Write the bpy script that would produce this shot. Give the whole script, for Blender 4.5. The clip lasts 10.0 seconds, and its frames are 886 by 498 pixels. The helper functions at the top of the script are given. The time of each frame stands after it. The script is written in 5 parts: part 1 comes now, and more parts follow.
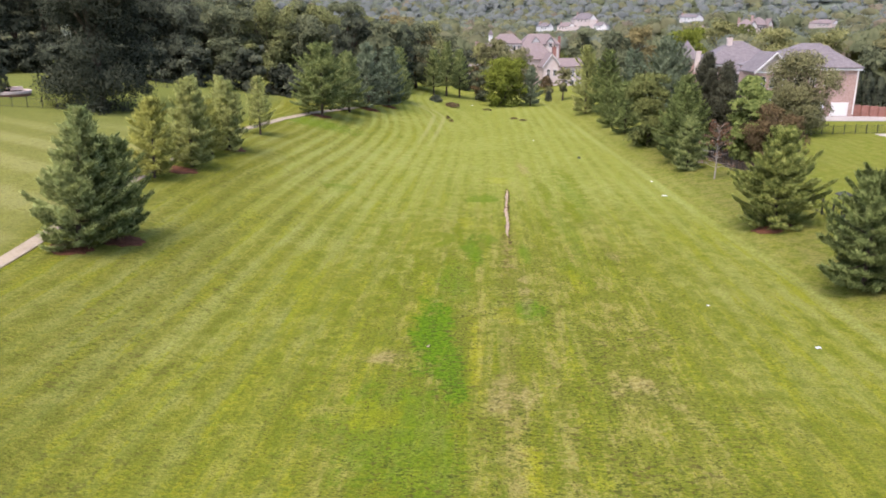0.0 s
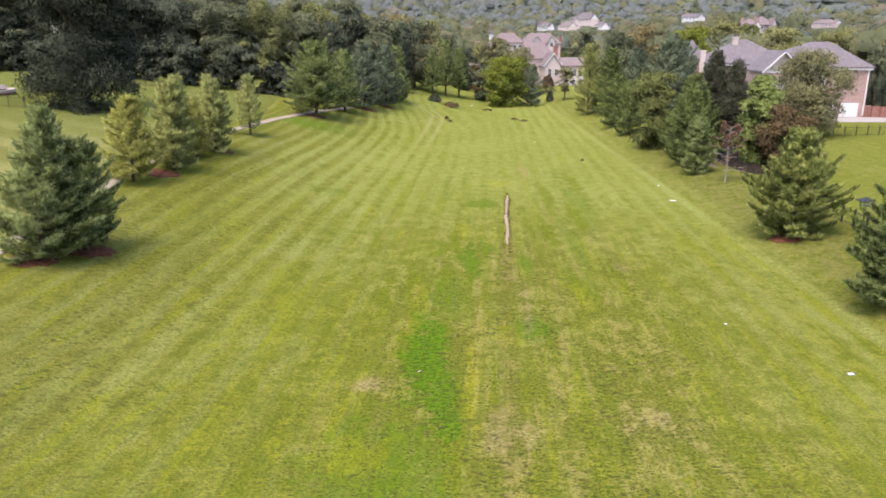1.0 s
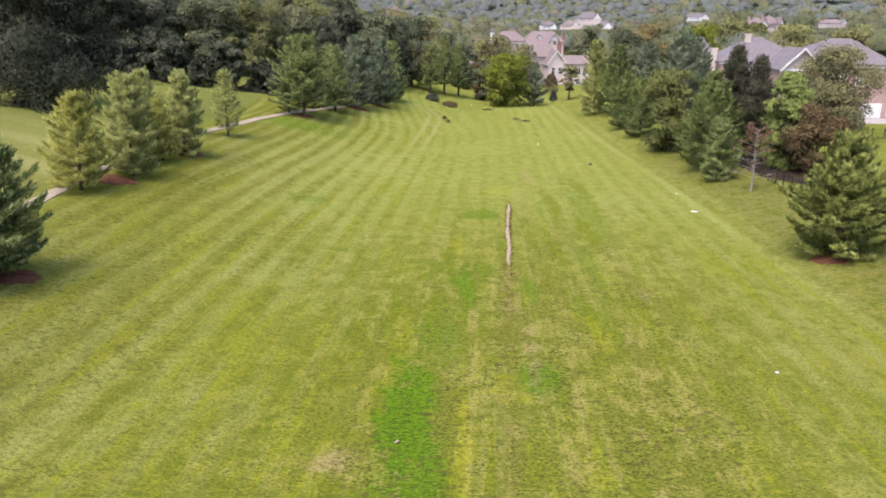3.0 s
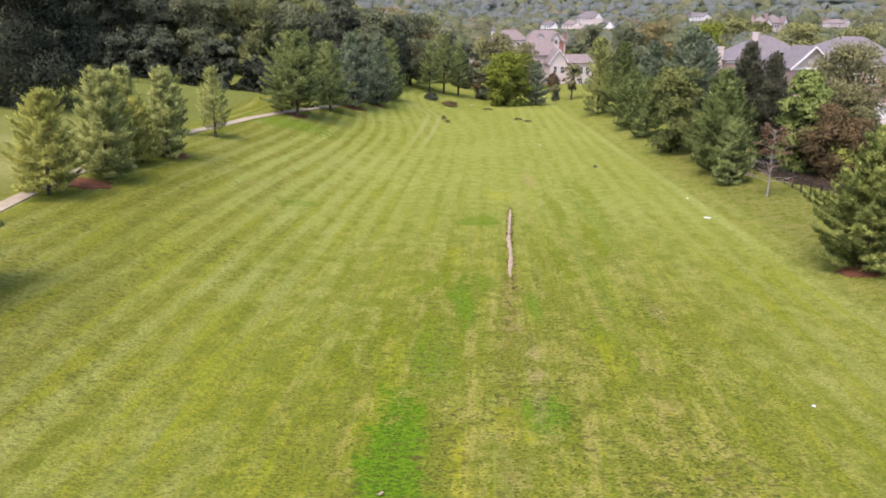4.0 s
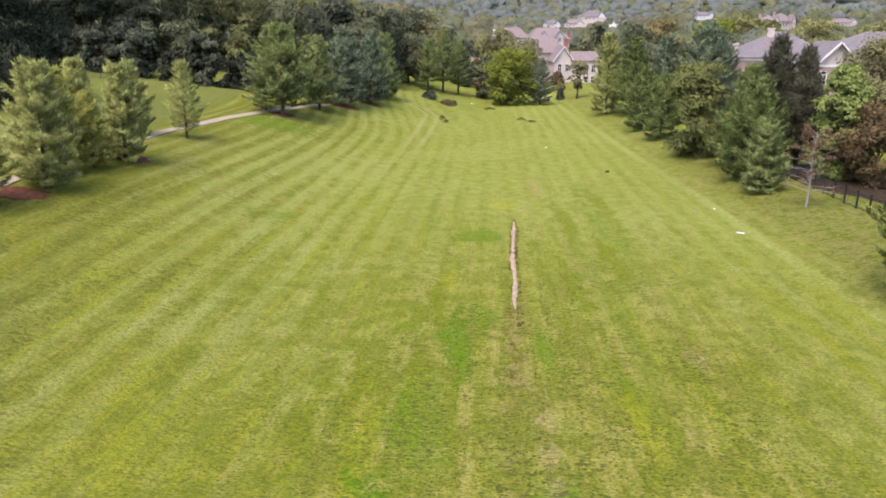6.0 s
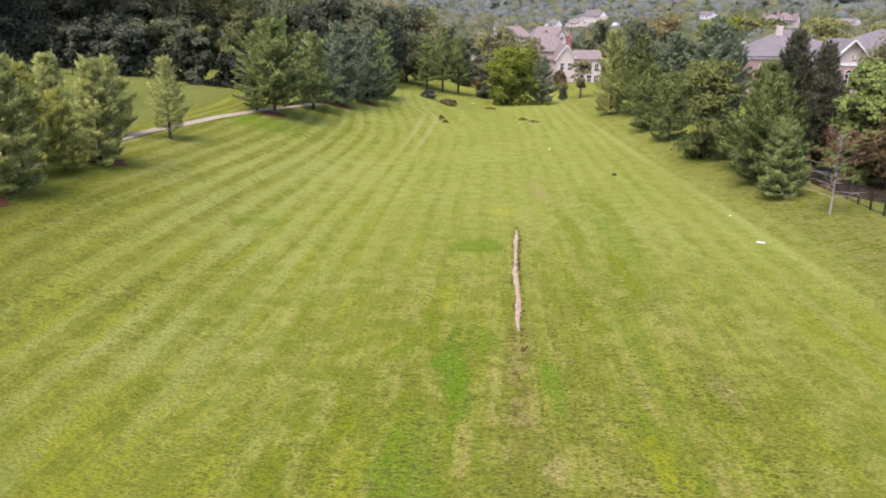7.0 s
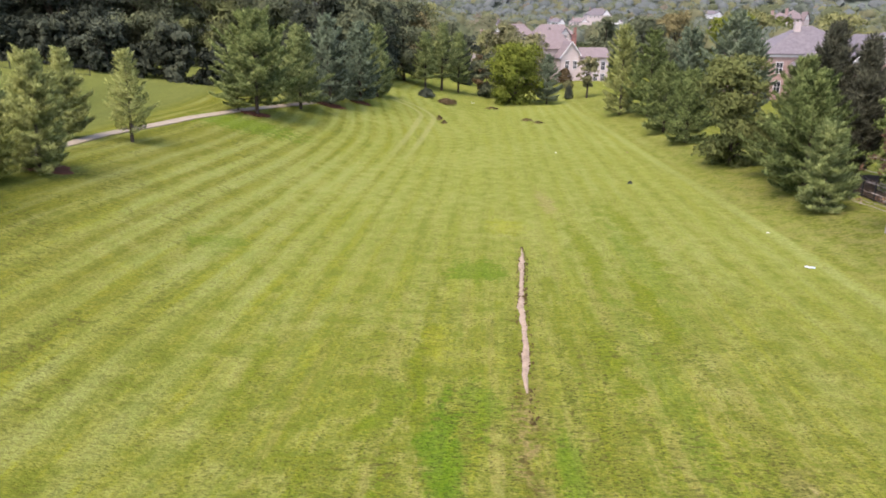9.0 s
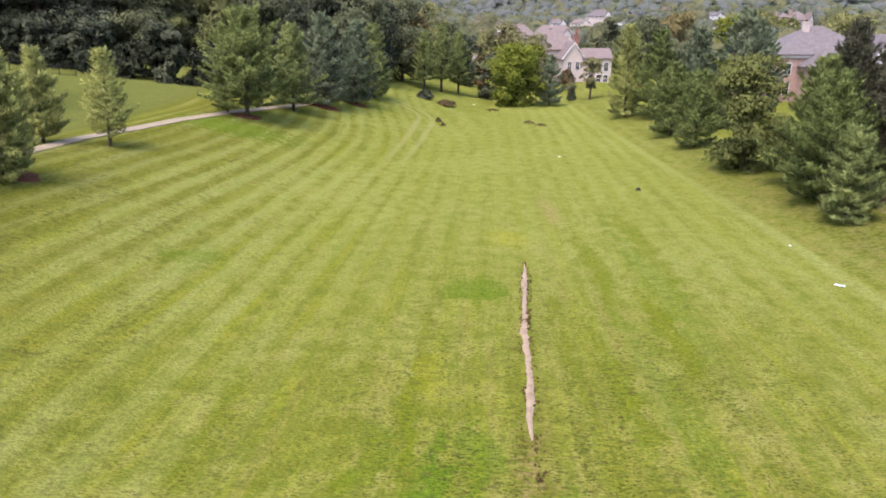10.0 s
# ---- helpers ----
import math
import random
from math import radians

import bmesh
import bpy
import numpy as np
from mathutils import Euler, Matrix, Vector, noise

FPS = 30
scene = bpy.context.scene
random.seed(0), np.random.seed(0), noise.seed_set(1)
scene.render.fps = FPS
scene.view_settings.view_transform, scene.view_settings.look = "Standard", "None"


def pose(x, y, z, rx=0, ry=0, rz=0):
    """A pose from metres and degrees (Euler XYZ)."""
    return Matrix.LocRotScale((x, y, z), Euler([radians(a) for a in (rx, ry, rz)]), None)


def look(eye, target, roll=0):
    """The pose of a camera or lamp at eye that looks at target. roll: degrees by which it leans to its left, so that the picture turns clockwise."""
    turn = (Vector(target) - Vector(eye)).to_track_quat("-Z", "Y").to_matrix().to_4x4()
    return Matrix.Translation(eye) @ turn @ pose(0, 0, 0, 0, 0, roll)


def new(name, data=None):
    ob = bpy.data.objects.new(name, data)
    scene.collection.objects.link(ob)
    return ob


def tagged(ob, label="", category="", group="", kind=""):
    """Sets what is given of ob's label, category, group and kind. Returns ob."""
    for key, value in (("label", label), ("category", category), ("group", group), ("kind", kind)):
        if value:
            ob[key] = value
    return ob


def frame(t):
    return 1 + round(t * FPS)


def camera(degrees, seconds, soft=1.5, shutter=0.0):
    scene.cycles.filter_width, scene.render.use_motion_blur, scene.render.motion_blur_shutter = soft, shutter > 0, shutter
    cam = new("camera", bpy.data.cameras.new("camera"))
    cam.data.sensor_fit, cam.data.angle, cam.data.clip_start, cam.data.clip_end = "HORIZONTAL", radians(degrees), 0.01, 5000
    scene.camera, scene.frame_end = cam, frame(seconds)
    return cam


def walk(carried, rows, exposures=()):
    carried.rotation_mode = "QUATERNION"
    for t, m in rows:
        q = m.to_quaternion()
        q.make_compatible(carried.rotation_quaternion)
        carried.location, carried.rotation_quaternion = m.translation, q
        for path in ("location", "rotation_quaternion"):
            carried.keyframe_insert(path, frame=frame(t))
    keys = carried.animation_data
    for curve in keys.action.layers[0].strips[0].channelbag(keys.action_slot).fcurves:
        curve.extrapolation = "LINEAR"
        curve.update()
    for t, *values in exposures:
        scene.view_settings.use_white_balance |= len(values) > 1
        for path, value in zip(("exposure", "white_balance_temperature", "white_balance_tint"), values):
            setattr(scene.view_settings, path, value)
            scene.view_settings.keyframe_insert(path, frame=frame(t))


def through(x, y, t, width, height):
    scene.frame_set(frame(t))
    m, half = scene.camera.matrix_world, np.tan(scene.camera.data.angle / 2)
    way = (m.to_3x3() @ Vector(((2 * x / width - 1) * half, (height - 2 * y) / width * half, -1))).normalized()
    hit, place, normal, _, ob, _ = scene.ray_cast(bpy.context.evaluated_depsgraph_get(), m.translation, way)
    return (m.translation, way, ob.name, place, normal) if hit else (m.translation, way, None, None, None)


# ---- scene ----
# camera: a drone that glides forward over the field and sinks slowly
cam = camera(62.0, 10.0, soft=1.8)
ROWS = [
    (0.0, 0.000, 0.000, 16.200, 73.722, -0.000, 0.000),
    (0.5, 0.189, 1.904, 16.026, 73.722, -0.043, 0.029),
    (1.0, 0.367, 3.827, 15.842, 73.722, -0.085, 0.058),
    (1.5, 0.537, 5.766, 15.648, 73.720, -0.126, 0.088),
    (2.0, 0.698, 7.719, 15.447, 73.719, -0.165, 0.118),
    (2.5, 0.851, 9.681, 15.239, 73.716, -0.204, 0.149),
    (3.0, 0.997, 11.652, 15.027, 73.713, -0.241, 0.180),
    (3.5, 1.137, 13.628, 14.811, 73.710, -0.277, 0.212),
    (4.0, 1.271, 15.605, 14.593, 73.706, -0.311, 0.245),
    (4.5, 1.399, 17.583, 14.375, 73.701, -0.345, 0.278),
    (5.0, 1.523, 19.557, 14.158, 73.696, -0.377, 0.312),
    (5.5, 1.644, 21.524, 13.944, 73.691, -0.408, 0.346),
    (6.0, 1.761, 23.483, 13.734, 73.684, -0.438, 0.380),
    (6.5, 1.875, 25.431, 13.530, 73.678, -0.467, 0.416),
    (7.0, 1.988, 27.364, 13.333, 73.670, -0.495, 0.452),
    (7.5, 2.100, 29.280, 13.144, 73.662, -0.521, 0.488),
    (8.0, 2.211, 31.176, 12.966, 73.654, -0.546, 0.525),
    (8.5, 2.323, 33.049, 12.799, 73.645, -0.570, 0.563),
    (9.0, 2.435, 34.897, 12.646, 73.635, -0.593, 0.601),
    (9.5, 2.549, 36.717, 12.507, 73.625, -0.615, 0.639),
    (10.0, 2.665, 38.506, 12.385, 73.735, -0.635, 0.678),
]
walk(cam, [(t, pose(x, y, z, rx, ry, rz)) for t, x, y, z, rx, ry, rz in ROWS],
     [(0.0, 1.45, 6750, 18), (10.0, 1.45, 6750, 18)])

# ---- light: a bright, thinly overcast day ----
SUN_UP, SUN_ROUND = radians(63), radians(215)
world = bpy.data.worlds.new("world")
scene.world = world
world.use_nodes = True
wn = world.node_tree.nodes
sky = wn.new("ShaderNodeTexSky")
sky.sky_type = "NISHITA"
sky.sun_disc = False
sky.sun_elevation, sky.sun_rotation = SUN_UP, SUN_ROUND
sky.dust_density, sky.air_density = 3.0, 1.0
wn["Background"].inputs["Strength"].default_value = 0.225
world.node_tree.links.new(sky.outputs[0], wn["Background"].inputs["Color"])
sun = new("sun", bpy.data.lights.new("sun", "SUN"))
sun.data.energy, sun.data.angle, sun.data.color = 1.35, radians(28), (1.0, 0.95, 0.87)
sun_way = Vector((math.sin(SUN_ROUND) * math.cos(SUN_UP), math.cos(SUN_ROUND) * math.cos(SUN_UP), math.sin(SUN_UP)))
sun.matrix_world = look(sun_way * 300, (0, 0, 0))


# ---- material nodes ----
class Nodes:
    """Short names for the nodes of one material."""

    def __init__(self, name):
        self.mat = bpy.data.materials.new(name)
        self.mat.use_nodes = True
        self.tree = self.mat.node_tree
        self.tree.nodes.clear()
        self.out = self.tree.nodes.new("ShaderNodeOutputMaterial")
        geo = self.tree.nodes.new("ShaderNodeNewGeometry")
        self.place, self.island = geo.outputs["Position"], geo.outputs["Random Per Island"]
        self.own = self.tree.nodes.new("ShaderNodeTexCoord").outputs["Object"]
        self.rand = self.tree.nodes.new("ShaderNodeObjectInfo").outputs["Random"]

    def put(self, socket, value):
        if hasattr(value, "is_output"):
            self.tree.links.new(value, socket)
        elif isinstance(value, (tuple, list)) and len(value) == 3 and socket.type == "RGBA":
            socket.default_value = (*value, 1)
        else:
            socket.default_value = value

    def math(self, op, a, b=0.0, c=0.0, clamp=False):
        n = self.tree.nodes.new("ShaderNodeMath")
        n.operation, n.use_clamp = op, clamp
        for s, v in zip(n.inputs, (a, b, c)):
            self.put(s, v)
        return n.outputs[0]

    def scaled(self, v, sx, sy, sz):
        n = self.tree.nodes.new("ShaderNodeMapping")
        self.put(n.inputs["Vector"], v)
        n.inputs["Scale"].default_value = (sx, sy, sz)
        return n.outputs[0]

    def noise(self, v, scale, detail=3.0, rough=0.55):
        n = self.tree.nodes.new("ShaderNodeTexNoise")
        self.put(n.inputs["Vector"], v)
        n.inputs["Scale"].default_value, n.inputs["Detail"].default_value = scale, detail
        n.inputs["Roughness"].default_value = rough
        return n.outputs[0]

    def step(self, v, low, high, a=0.0, b=1.0):
        n = self.tree.nodes.new("ShaderNodeMapRange")
        n.interpolation_type = "SMOOTHSTEP"
        for s, x in zip(n.inputs, (v, low, high, a, b)):
            self.put(s, x)
        return n.outputs[0]

    def mix(self, f, a, b, blend="MIX"):
        n = self.tree.nodes.new("ShaderNodeMix")
        n.data_type, n.blend_type = "RGBA", blend
        self.put(n.inputs[0], f)
        self.put(n.inputs[6], a)
        self.put(n.inputs[7], b)
        return n.outputs[2]

    def split(self, v):
        n = self.tree.nodes.new("ShaderNodeSeparateXYZ")
        self.put(n.inputs[0], v)
        return n.outputs[0], n.outputs[1], n.outputs[2]

    def join(self, x, y, z):
        n = self.tree.nodes.new("ShaderNodeCombineXYZ")
        for s, v in zip(n.inputs, (x, y, z)):
            self.put(s, v)
        return n.outputs[0]

    def bump(self, height, strength, distance):
        n = self.tree.nodes.new("ShaderNodeBump")
        self.put(n.inputs["Height"], height)
        n.inputs["Strength"].default_value, n.inputs["Distance"].default_value = strength, distance
        return n.outputs[0]

    def solid(self, color, rough=0.8, normal=None, metal=0.0, spec=0.3):
        n = self.tree.nodes.new("ShaderNodeBsdfPrincipled")
        self.put(n.inputs["Base Color"], color)
        self.put(n.inputs["Roughness"], rough)
        n.inputs["Metallic"].default_value = metal
        n.inputs["Specular IOR Level"].default_value = spec
        if normal is not None:
            self.put(n.inputs["Normal"], normal)
        self.tree.links.new(n.outputs[0], self.out.inputs[0])
        return self.mat

    def leaf(self, color, through):
        d = self.tree.nodes.new("ShaderNodeBsdfDiffuse")
        t = self.tree.nodes.new("ShaderNodeBsdfTranslucent")
        m = self.tree.nodes.new("ShaderNodeMixShader")
        self.put(d.inputs["Color"], color)
        self.put(t.inputs["Color"], color)
        m.inputs[0].default_value = through
        self.tree.links.new(d.outputs[0], m.inputs[1])
        self.tree.links.new(t.outputs[0], m.inputs[2])
        self.tree.links.new(m.outputs[0], self.out.inputs[0])
        return self.mat


def plain(name, a, b, scale=3.0, rough=0.8, relief=0.3, depth=0.01, metal=0.0, spec=0.3):
    """A surface that wavers between two colours, with fine grain."""
    n = Nodes(name)
    coarse, fine = n.noise(n.place, scale, 4), n.noise(n.place, scale * 9, 3)
    f = n.math("MULTIPLY_ADD", fine, 0.5, n.math("MULTIPLY", coarse, 0.5))
    return n.solid(n.mix(n.step(f, 0.35, 0.65), a, b), rough, n.bump(fine, relief, depth), metal, spec)


def foliage(name, deep, mid, tip, through=0.35, tips=0.5, fine=4.0, spread=0.5, coarse=0.7):
    """Leaves: each blade varies a little, each bough and each tree more."""
    n = Nodes(name)
    big, small = n.noise(n.own, coarse, 3), n.noise(n.own, fine, 3)
    c = n.mix(n.step(n.math("ADD", big, n.math("MULTIPLY", n.math("SUBTRACT", n.island, 0.5), spread)), 0.3, 0.7), deep, mid)
    c = n.mix(n.math("MULTIPLY", n.step(small, 0.45, 0.75), tips), c, tip)
    c = n.mix(n.math("MULTIPLY", n.rand, 0.3), c, n.mix(0.5, tip, deep))
    return n.leaf(c, through)


# ---- the lie of the land ----
def sst(v):
    v = np.clip(v, 0.0, 1.0)
    return v * v * (3 - 2 * v)


def ground(x, y):
    """Height of the ground: a shallow field, a bank on its west side, woods on a hill far ahead."""
    x, y = np.asarray(x, float), np.asarray(y, float)
    u = x - 16 * sst((y - 100) / 65)
    left = 4.3 * (0.55 + 0.45 * sst((y - 30) / 45)) * sst((-4 - u) / 24)
    left = left + np.clip(0.10 * (-30 - u), 0, 5.0) * sst((y + 20) / 60)
    right = 1.2 * sst((x - 23) / 9)
    r = np.hypot(x, y)
    far = 0.035 * np.clip(r - 300, 0, None) * sst((r - 300) / 150) + 130 * sst((r - 720) / 800)
    far = far + 8 * np.exp(-((x - 170) ** 2 + (y - 415) ** 2) / 5000)
    return left * (1 - sst((y - 190) / 120)) + right + far + 2.0 * sst((y - 160) / 90) * (1 - sst((y - 330) / 100))


def on_ground(x, y, lift=0.0):
    return Vector((x, y, float(ground(x, y)) + lift))


# ---- materials ----
VIVID, GREEN, PALE = (0.106, 0.116, 0.011), (0.070, 0.084, 0.010), (0.160, 0.162, 0.046)
TAN, GAP_SHADE, OLIVE = (0.174, 0.140, 0.047), (0.036, 0.036, 0.012), (0.092, 0.095, 0.018)
DEWY = (0.156, 0.170, 0.058)


def grass_material():
    n = Nodes("mown_grass")
    x, y, z = n.split(n.place)

    def off(value, weight):
        return n.math("MULTIPLY", n.math("SUBTRACT", value, 0.5), weight)

    def spot(cx, cy, rx, ry, low, high, k, rough):
        """How much of a patch with ragged edges lies here."""
        p = n.math("DIVIDE", n.math("SUBTRACT", n.math("ADD", x, snake), cx), rx)
        q = n.math("DIVIDE", n.math("SUBTRACT", y, cy), ry)
        d = n.math("SQRT", n.math("ADD", n.math("MULTIPLY", p, p), n.math("MULTIPLY", q, q)))
        return n.step(n.math("ADD", d, rough), high, low, 0.0, k)

    broad = n.noise(n.place, 0.07, 4)
    wob = n.math("MULTIPLY", n.math("SUBTRACT", n.noise(n.place, 0.12, 2), 0.5), 1.2)
    # the mower's lanes fan out a little and curl away at the far end
    bend = n.math("MULTIPLY", n.step(y, 118.0, 165.0, 0.0, 9.5), n.step(x, 12.0, -2.0))
    fan = n.math("MULTIPLY_ADD", x, -0.0009, 0.070)
    u = n.math("ADD", n.math("ADD", n.math("SUBTRACT", x, n.math("MULTIPLY", y, fan)), bend), n.math("MULTIPLY", wob, 0.12))
    side = n.step(x, -30.0, -27.0, 1.0, 0.0)
    v = n.math("MULTIPLY_ADD", x, 0.45, y)
    clump = n.noise(n.scaled(n.place, 1.0, 0.8, 1), 0.95, 5, 0.68)
    streak = n.noise(n.join(n.math("MULTIPLY", u, 1.5), n.math("MULTIPLY", y, 0.045), 0.0), 1.0, 4, 0.65)
    thread = n.noise(n.join(n.math("MULTIPLY", u, 4.4), n.math("MULTIPLY", y, 0.040), 11.0), 1.0, 3, 0.6)
    tuft = n.noise(n.scaled(n.place, 0.8, 1.1, 1), 4.2, 4, 0.72)
    fleck = n.noise(n.scaled(n.place, 0.75, 1.2, 1), 8.5, 3, 0.75)
    dash = n.noise(n.scaled(n.place, 1.0, 1.6, 1), 2.1, 4, 0.66)
    snake = off(n.noise(n.place, 0.28, 3), 2.2)

    ragged = n.math("ADD", off(tuft, 0.9), n.math("ADD", off(clump, 1.0), n.math("ADD", off(streak, 1.9), off(thread, 1.3))))
    lane = n.math("MULTIPLY_ADD", n.math("SINE", n.math("MULTIPLY", u, 2.9)), 0.75, ragged)
    lane_w = n.math("ADD", n.math("SINE", n.math("MULTIPLY", n.math("ADD", v, wob), 0.8)), n.math("MULTIPLY", ragged, 0.6))
    west = n.math("MULTIPLY", n.step(n.math("ABSOLUTE", n.math("SUBTRACT", x, 4.0)), 4.0, 14.0, 0.25, 1.0), n.math("MULTIPLY", n.step(x, 4.0, -4.0, 0.9, 1.2), n.step(y, 25.0, 95.0, 0.50, 1.15)))
    west = n.math("MULTIPLY", west, n.step(n.math("ADD", streak, off(broad, 0.8)), 0.30, 0.60, 0.45, 1.0))
    pale = n.math("MULTIPLY", n.step(lane, -0.9, 1.1), n.math("MULTIPLY", west, 0.56))
    pale = n.mix(side, pale, n.math("MULTIPLY", n.step(lane_w, -0.6, 0.9, 0.05, 0.6), n.step(y, 100.0, 80.0, 0.12, 1.0)))
    # turf: vivid, green and olive clumps, paler where the mower bent it
    tone = n.math("ADD", n.math("ADD", clump, off(streak, 0.8)), n.math("ADD", off(tuft, 0.5), off(thread, 0.4)))
    col = n.mix(n.step(tone, 0.36, 0.58), GREEN, VIVID)
    col = n.mix(n.math("MULTIPLY", n.step(n.math("ADD", streak, off(clump, 0.8)), 0.47, 0.62), 0.45), col, OLIVE)
    col = n.mix(n.math("MULTIPLY", n.step(n.math("ADD", broad, off(clump, 0.7)), 0.46, 0.66), 0.40), col, PALE)
    col = n.mix(pale, col, n.mix(n.step(n.math("ADD", broad, off(streak, 0.8)), 0.42, 0.6), PALE, DEWY))
    strips = n.noise(n.join(n.math("MULTIPLY", u, 0.80), n.math("MULTIPLY", y, 0.075), 3.0), 1.0, 3, 0.6)
    strips = n.step(n.math("ADD", strips, n.math("ADD", off(clump, 0.35), n.math("ADD", off(tuft, 0.25), off(thread, 0.25)))), 0.53, 0.62)
    col = n.mix(n.math("MULTIPLY", strips, n.step(y, 95.0, 50.0, 0.5, 0.85)), col, n.mix(n.step(tuft, 0.4, 0.6), (0.092, 0.112, 0.009), (0.130, 0.136, 0.011)))
    # far turf lightened in its colour for the brighter look at grazing angles
    thin = n.math("MULTIPLY", n.step(y, 38.0, 85.0, 0.08, 0.52), n.step(x, -22.0, -15.0))
    col = n.mix(n.math("MULTIPLY", thin, n.step(n.math("ADD", lane, off(strips, -0.8)), -0.9, 0.7, n.step(x, 6.0, -8.0, 0.92, 0.40), 1.08)), col, n.mix(n.step(clump, 0.4, 0.6), (0.132, 0.159, 0.035), (0.162, 0.175, 0.050)))
    # the bank on the west side is duller and rougher
    bank = n.math("MULTIPLY", n.step(n.math("ADD", n.math("ADD", x, off(broad, 9.0)), off(clump, 5.0)), -7.0, -16.0), n.step(x, -29.5, -27.5))
    col = n.mix(n.math("MULTIPLY", bank, n.step(lane, 0.6, -0.6, 0.06, 0.34)), col, n.mix(n.step(tuft, 0.42, 0.6), (0.062, 0.064, 0.013), (0.110, 0.102, 0.026)))
    # coarser, thinner, drier turf along the middle of the near field
    line = n.math("SUBTRACT", n.math("MULTIPLY_ADD", y, -0.08, x), 0.6)
    centre = n.math("MULTIPLY", n.step(n.math("ABSOLUTE", n.math("SUBTRACT", line, 1.5)), 17.0, 3.0), n.step(y, 105.0, 35.0))
    dry = n.math("MULTIPLY", n.step(n.math("ABSOLUTE", n.math("SUBTRACT", line, 4.5)), 9.0, 2.5), n.step(y, 78.0, 42.0))
    dry = n.math("MULTIPLY", dry, n.step(n.math("ADD", n.math("SUBTRACT", 1.0, clump), n.math("ADD", off(tuft, 0.9), off(streak, 0.5))), 0.46, 0.62))
    col = n.mix(n.math("MULTIPLY", dry, 0.75), col, n.mix(n.step(tuft, 0.42, 0.66), TAN, PALE))
    bands = n.noise(n.join(n.math("MULTIPLY", u, 1.15), n.math("MULTIPLY", y, 0.055), 7.0), 1.0, 4, 0.65)
    worn = n.step(n.math("ADD", bands, n.math("ADD", off(clump, 0.45), off(tuft, 0.3))), 0.52, 0.60)
    col = n.mix(n.math("MULTIPLY", n.math("MULTIPLY", worn, centre), 0.60), col, n.mix(n.step(tuft, 0.42, 0.6), TAN, PALE))
    rank = n.step(n.math("ADD", bands, n.math("ADD", off(clump, 0.5), off(tuft, 0.4))), 0.45, 0.39)
    col = n.mix(n.math("MULTIPLY", n.math("MULTIPLY", rank, centre), 0.85), col, n.mix(n.step(tuft, 0.4, 0.6), (0.052, 0.074, 0.007), (0.106, 0.116, 0.009)))
    blot = n.noise(n.scaled(n.place, 1, 0.8, 1), 1.7, 4, 0.7)
    col = n.mix(n.math("MULTIPLY", centre, n.step(blot, 0.53, 0.60, 0.0, 0.70)), col, n.mix(n.step(broad, 0.4, 0.6), OLIVE, GREEN))
    col = n.mix(n.math("MULTIPLY", centre, n.step(blot, 0.43, 0.36, 0.0, 0.38)), col, (0.160, 0.156, 0.013))
    # wheel tracks that turn off towards the footpath
    over, under = n.math("MAXIMUM", n.math("SUBTRACT", y, 140.5), 0.0), n.math("MINIMUM", n.math("SUBTRACT", y, 140.5), 0.0)
    across = n.math("ADD", n.math("MULTIPLY_ADD", under, -0.078, 8.5), n.math("ADD", x, off(clump, 0.5)))
    swing = n.math("SQRT", n.math("ADD", n.math("MULTIPLY", across, across), n.math("MULTIPLY", over, over)))
    twin = n.math("MINIMUM", n.math("ABSOLUTE", n.math("SUBTRACT", swing, 6.9)), n.math("ABSOLUTE", n.math("SUBTRACT", swing, 8.7)))
    turned = n.math("MULTIPLY", n.step(twin, 0.55, 0.15, 0.0, 0.5), n.math("MULTIPLY", n.step(y, 104.0, 128.0), n.step(across, 0.0, 3.0)))
    col = n.mix(turned, col, (0.190, 0.186, 0.078))
    # rough margins, also darkened in colour for the shade under the trees
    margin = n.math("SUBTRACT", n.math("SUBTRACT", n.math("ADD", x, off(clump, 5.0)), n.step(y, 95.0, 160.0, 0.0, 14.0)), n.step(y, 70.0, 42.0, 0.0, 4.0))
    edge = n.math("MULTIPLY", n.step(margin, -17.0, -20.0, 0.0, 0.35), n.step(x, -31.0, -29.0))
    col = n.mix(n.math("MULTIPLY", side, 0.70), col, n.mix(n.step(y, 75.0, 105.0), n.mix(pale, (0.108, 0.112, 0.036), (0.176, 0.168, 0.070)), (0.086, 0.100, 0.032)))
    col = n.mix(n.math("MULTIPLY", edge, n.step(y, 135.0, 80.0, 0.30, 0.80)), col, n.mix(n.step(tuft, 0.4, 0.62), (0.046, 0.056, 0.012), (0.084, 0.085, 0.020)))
    east = n.math("MULTIPLY", n.step(n.math("ADD", x, n.math("ADD", off(clump, 1.2), off(tuft, 0.8))), 23.9, 27.5), n.step(x, 34.0, 32.5))
    brink = n.math("MULTIPLY", n.step(n.math("ADD", x, off(clump, 0.6)), 24.15, 24.75, 0.0, 0.55), n.step(x, 34.0, 32.5))
    east = n.math("MAXIMUM", east, brink)
    rough = n.mix(n.step(dash, 0.44, 0.56), (0.092, 0.100, 0.021), (0.054, 0.064, 0.010))
    col = n.mix(n.math("MULTIPLY", east, n.step(y, 135.0, 80.0, 0.45, 0.85)), col, n.mix(n.step(clump, 0.42, 0.6), rough, (0.098, 0.096, 0.028)))
    # the pale line where the mower turned along the eastern edge
    rim = n.math("MULTIPLY", n.step(n.math("ABSOLUTE", n.math("SUBTRACT", n.math("ADD", x, off(clump, 0.5)), 23.9)), 0.65, 0.2), n.step(n.math("ADD", tuft, off(broad, 0.6)), 0.62, 0.42, 0.12, 0.46))
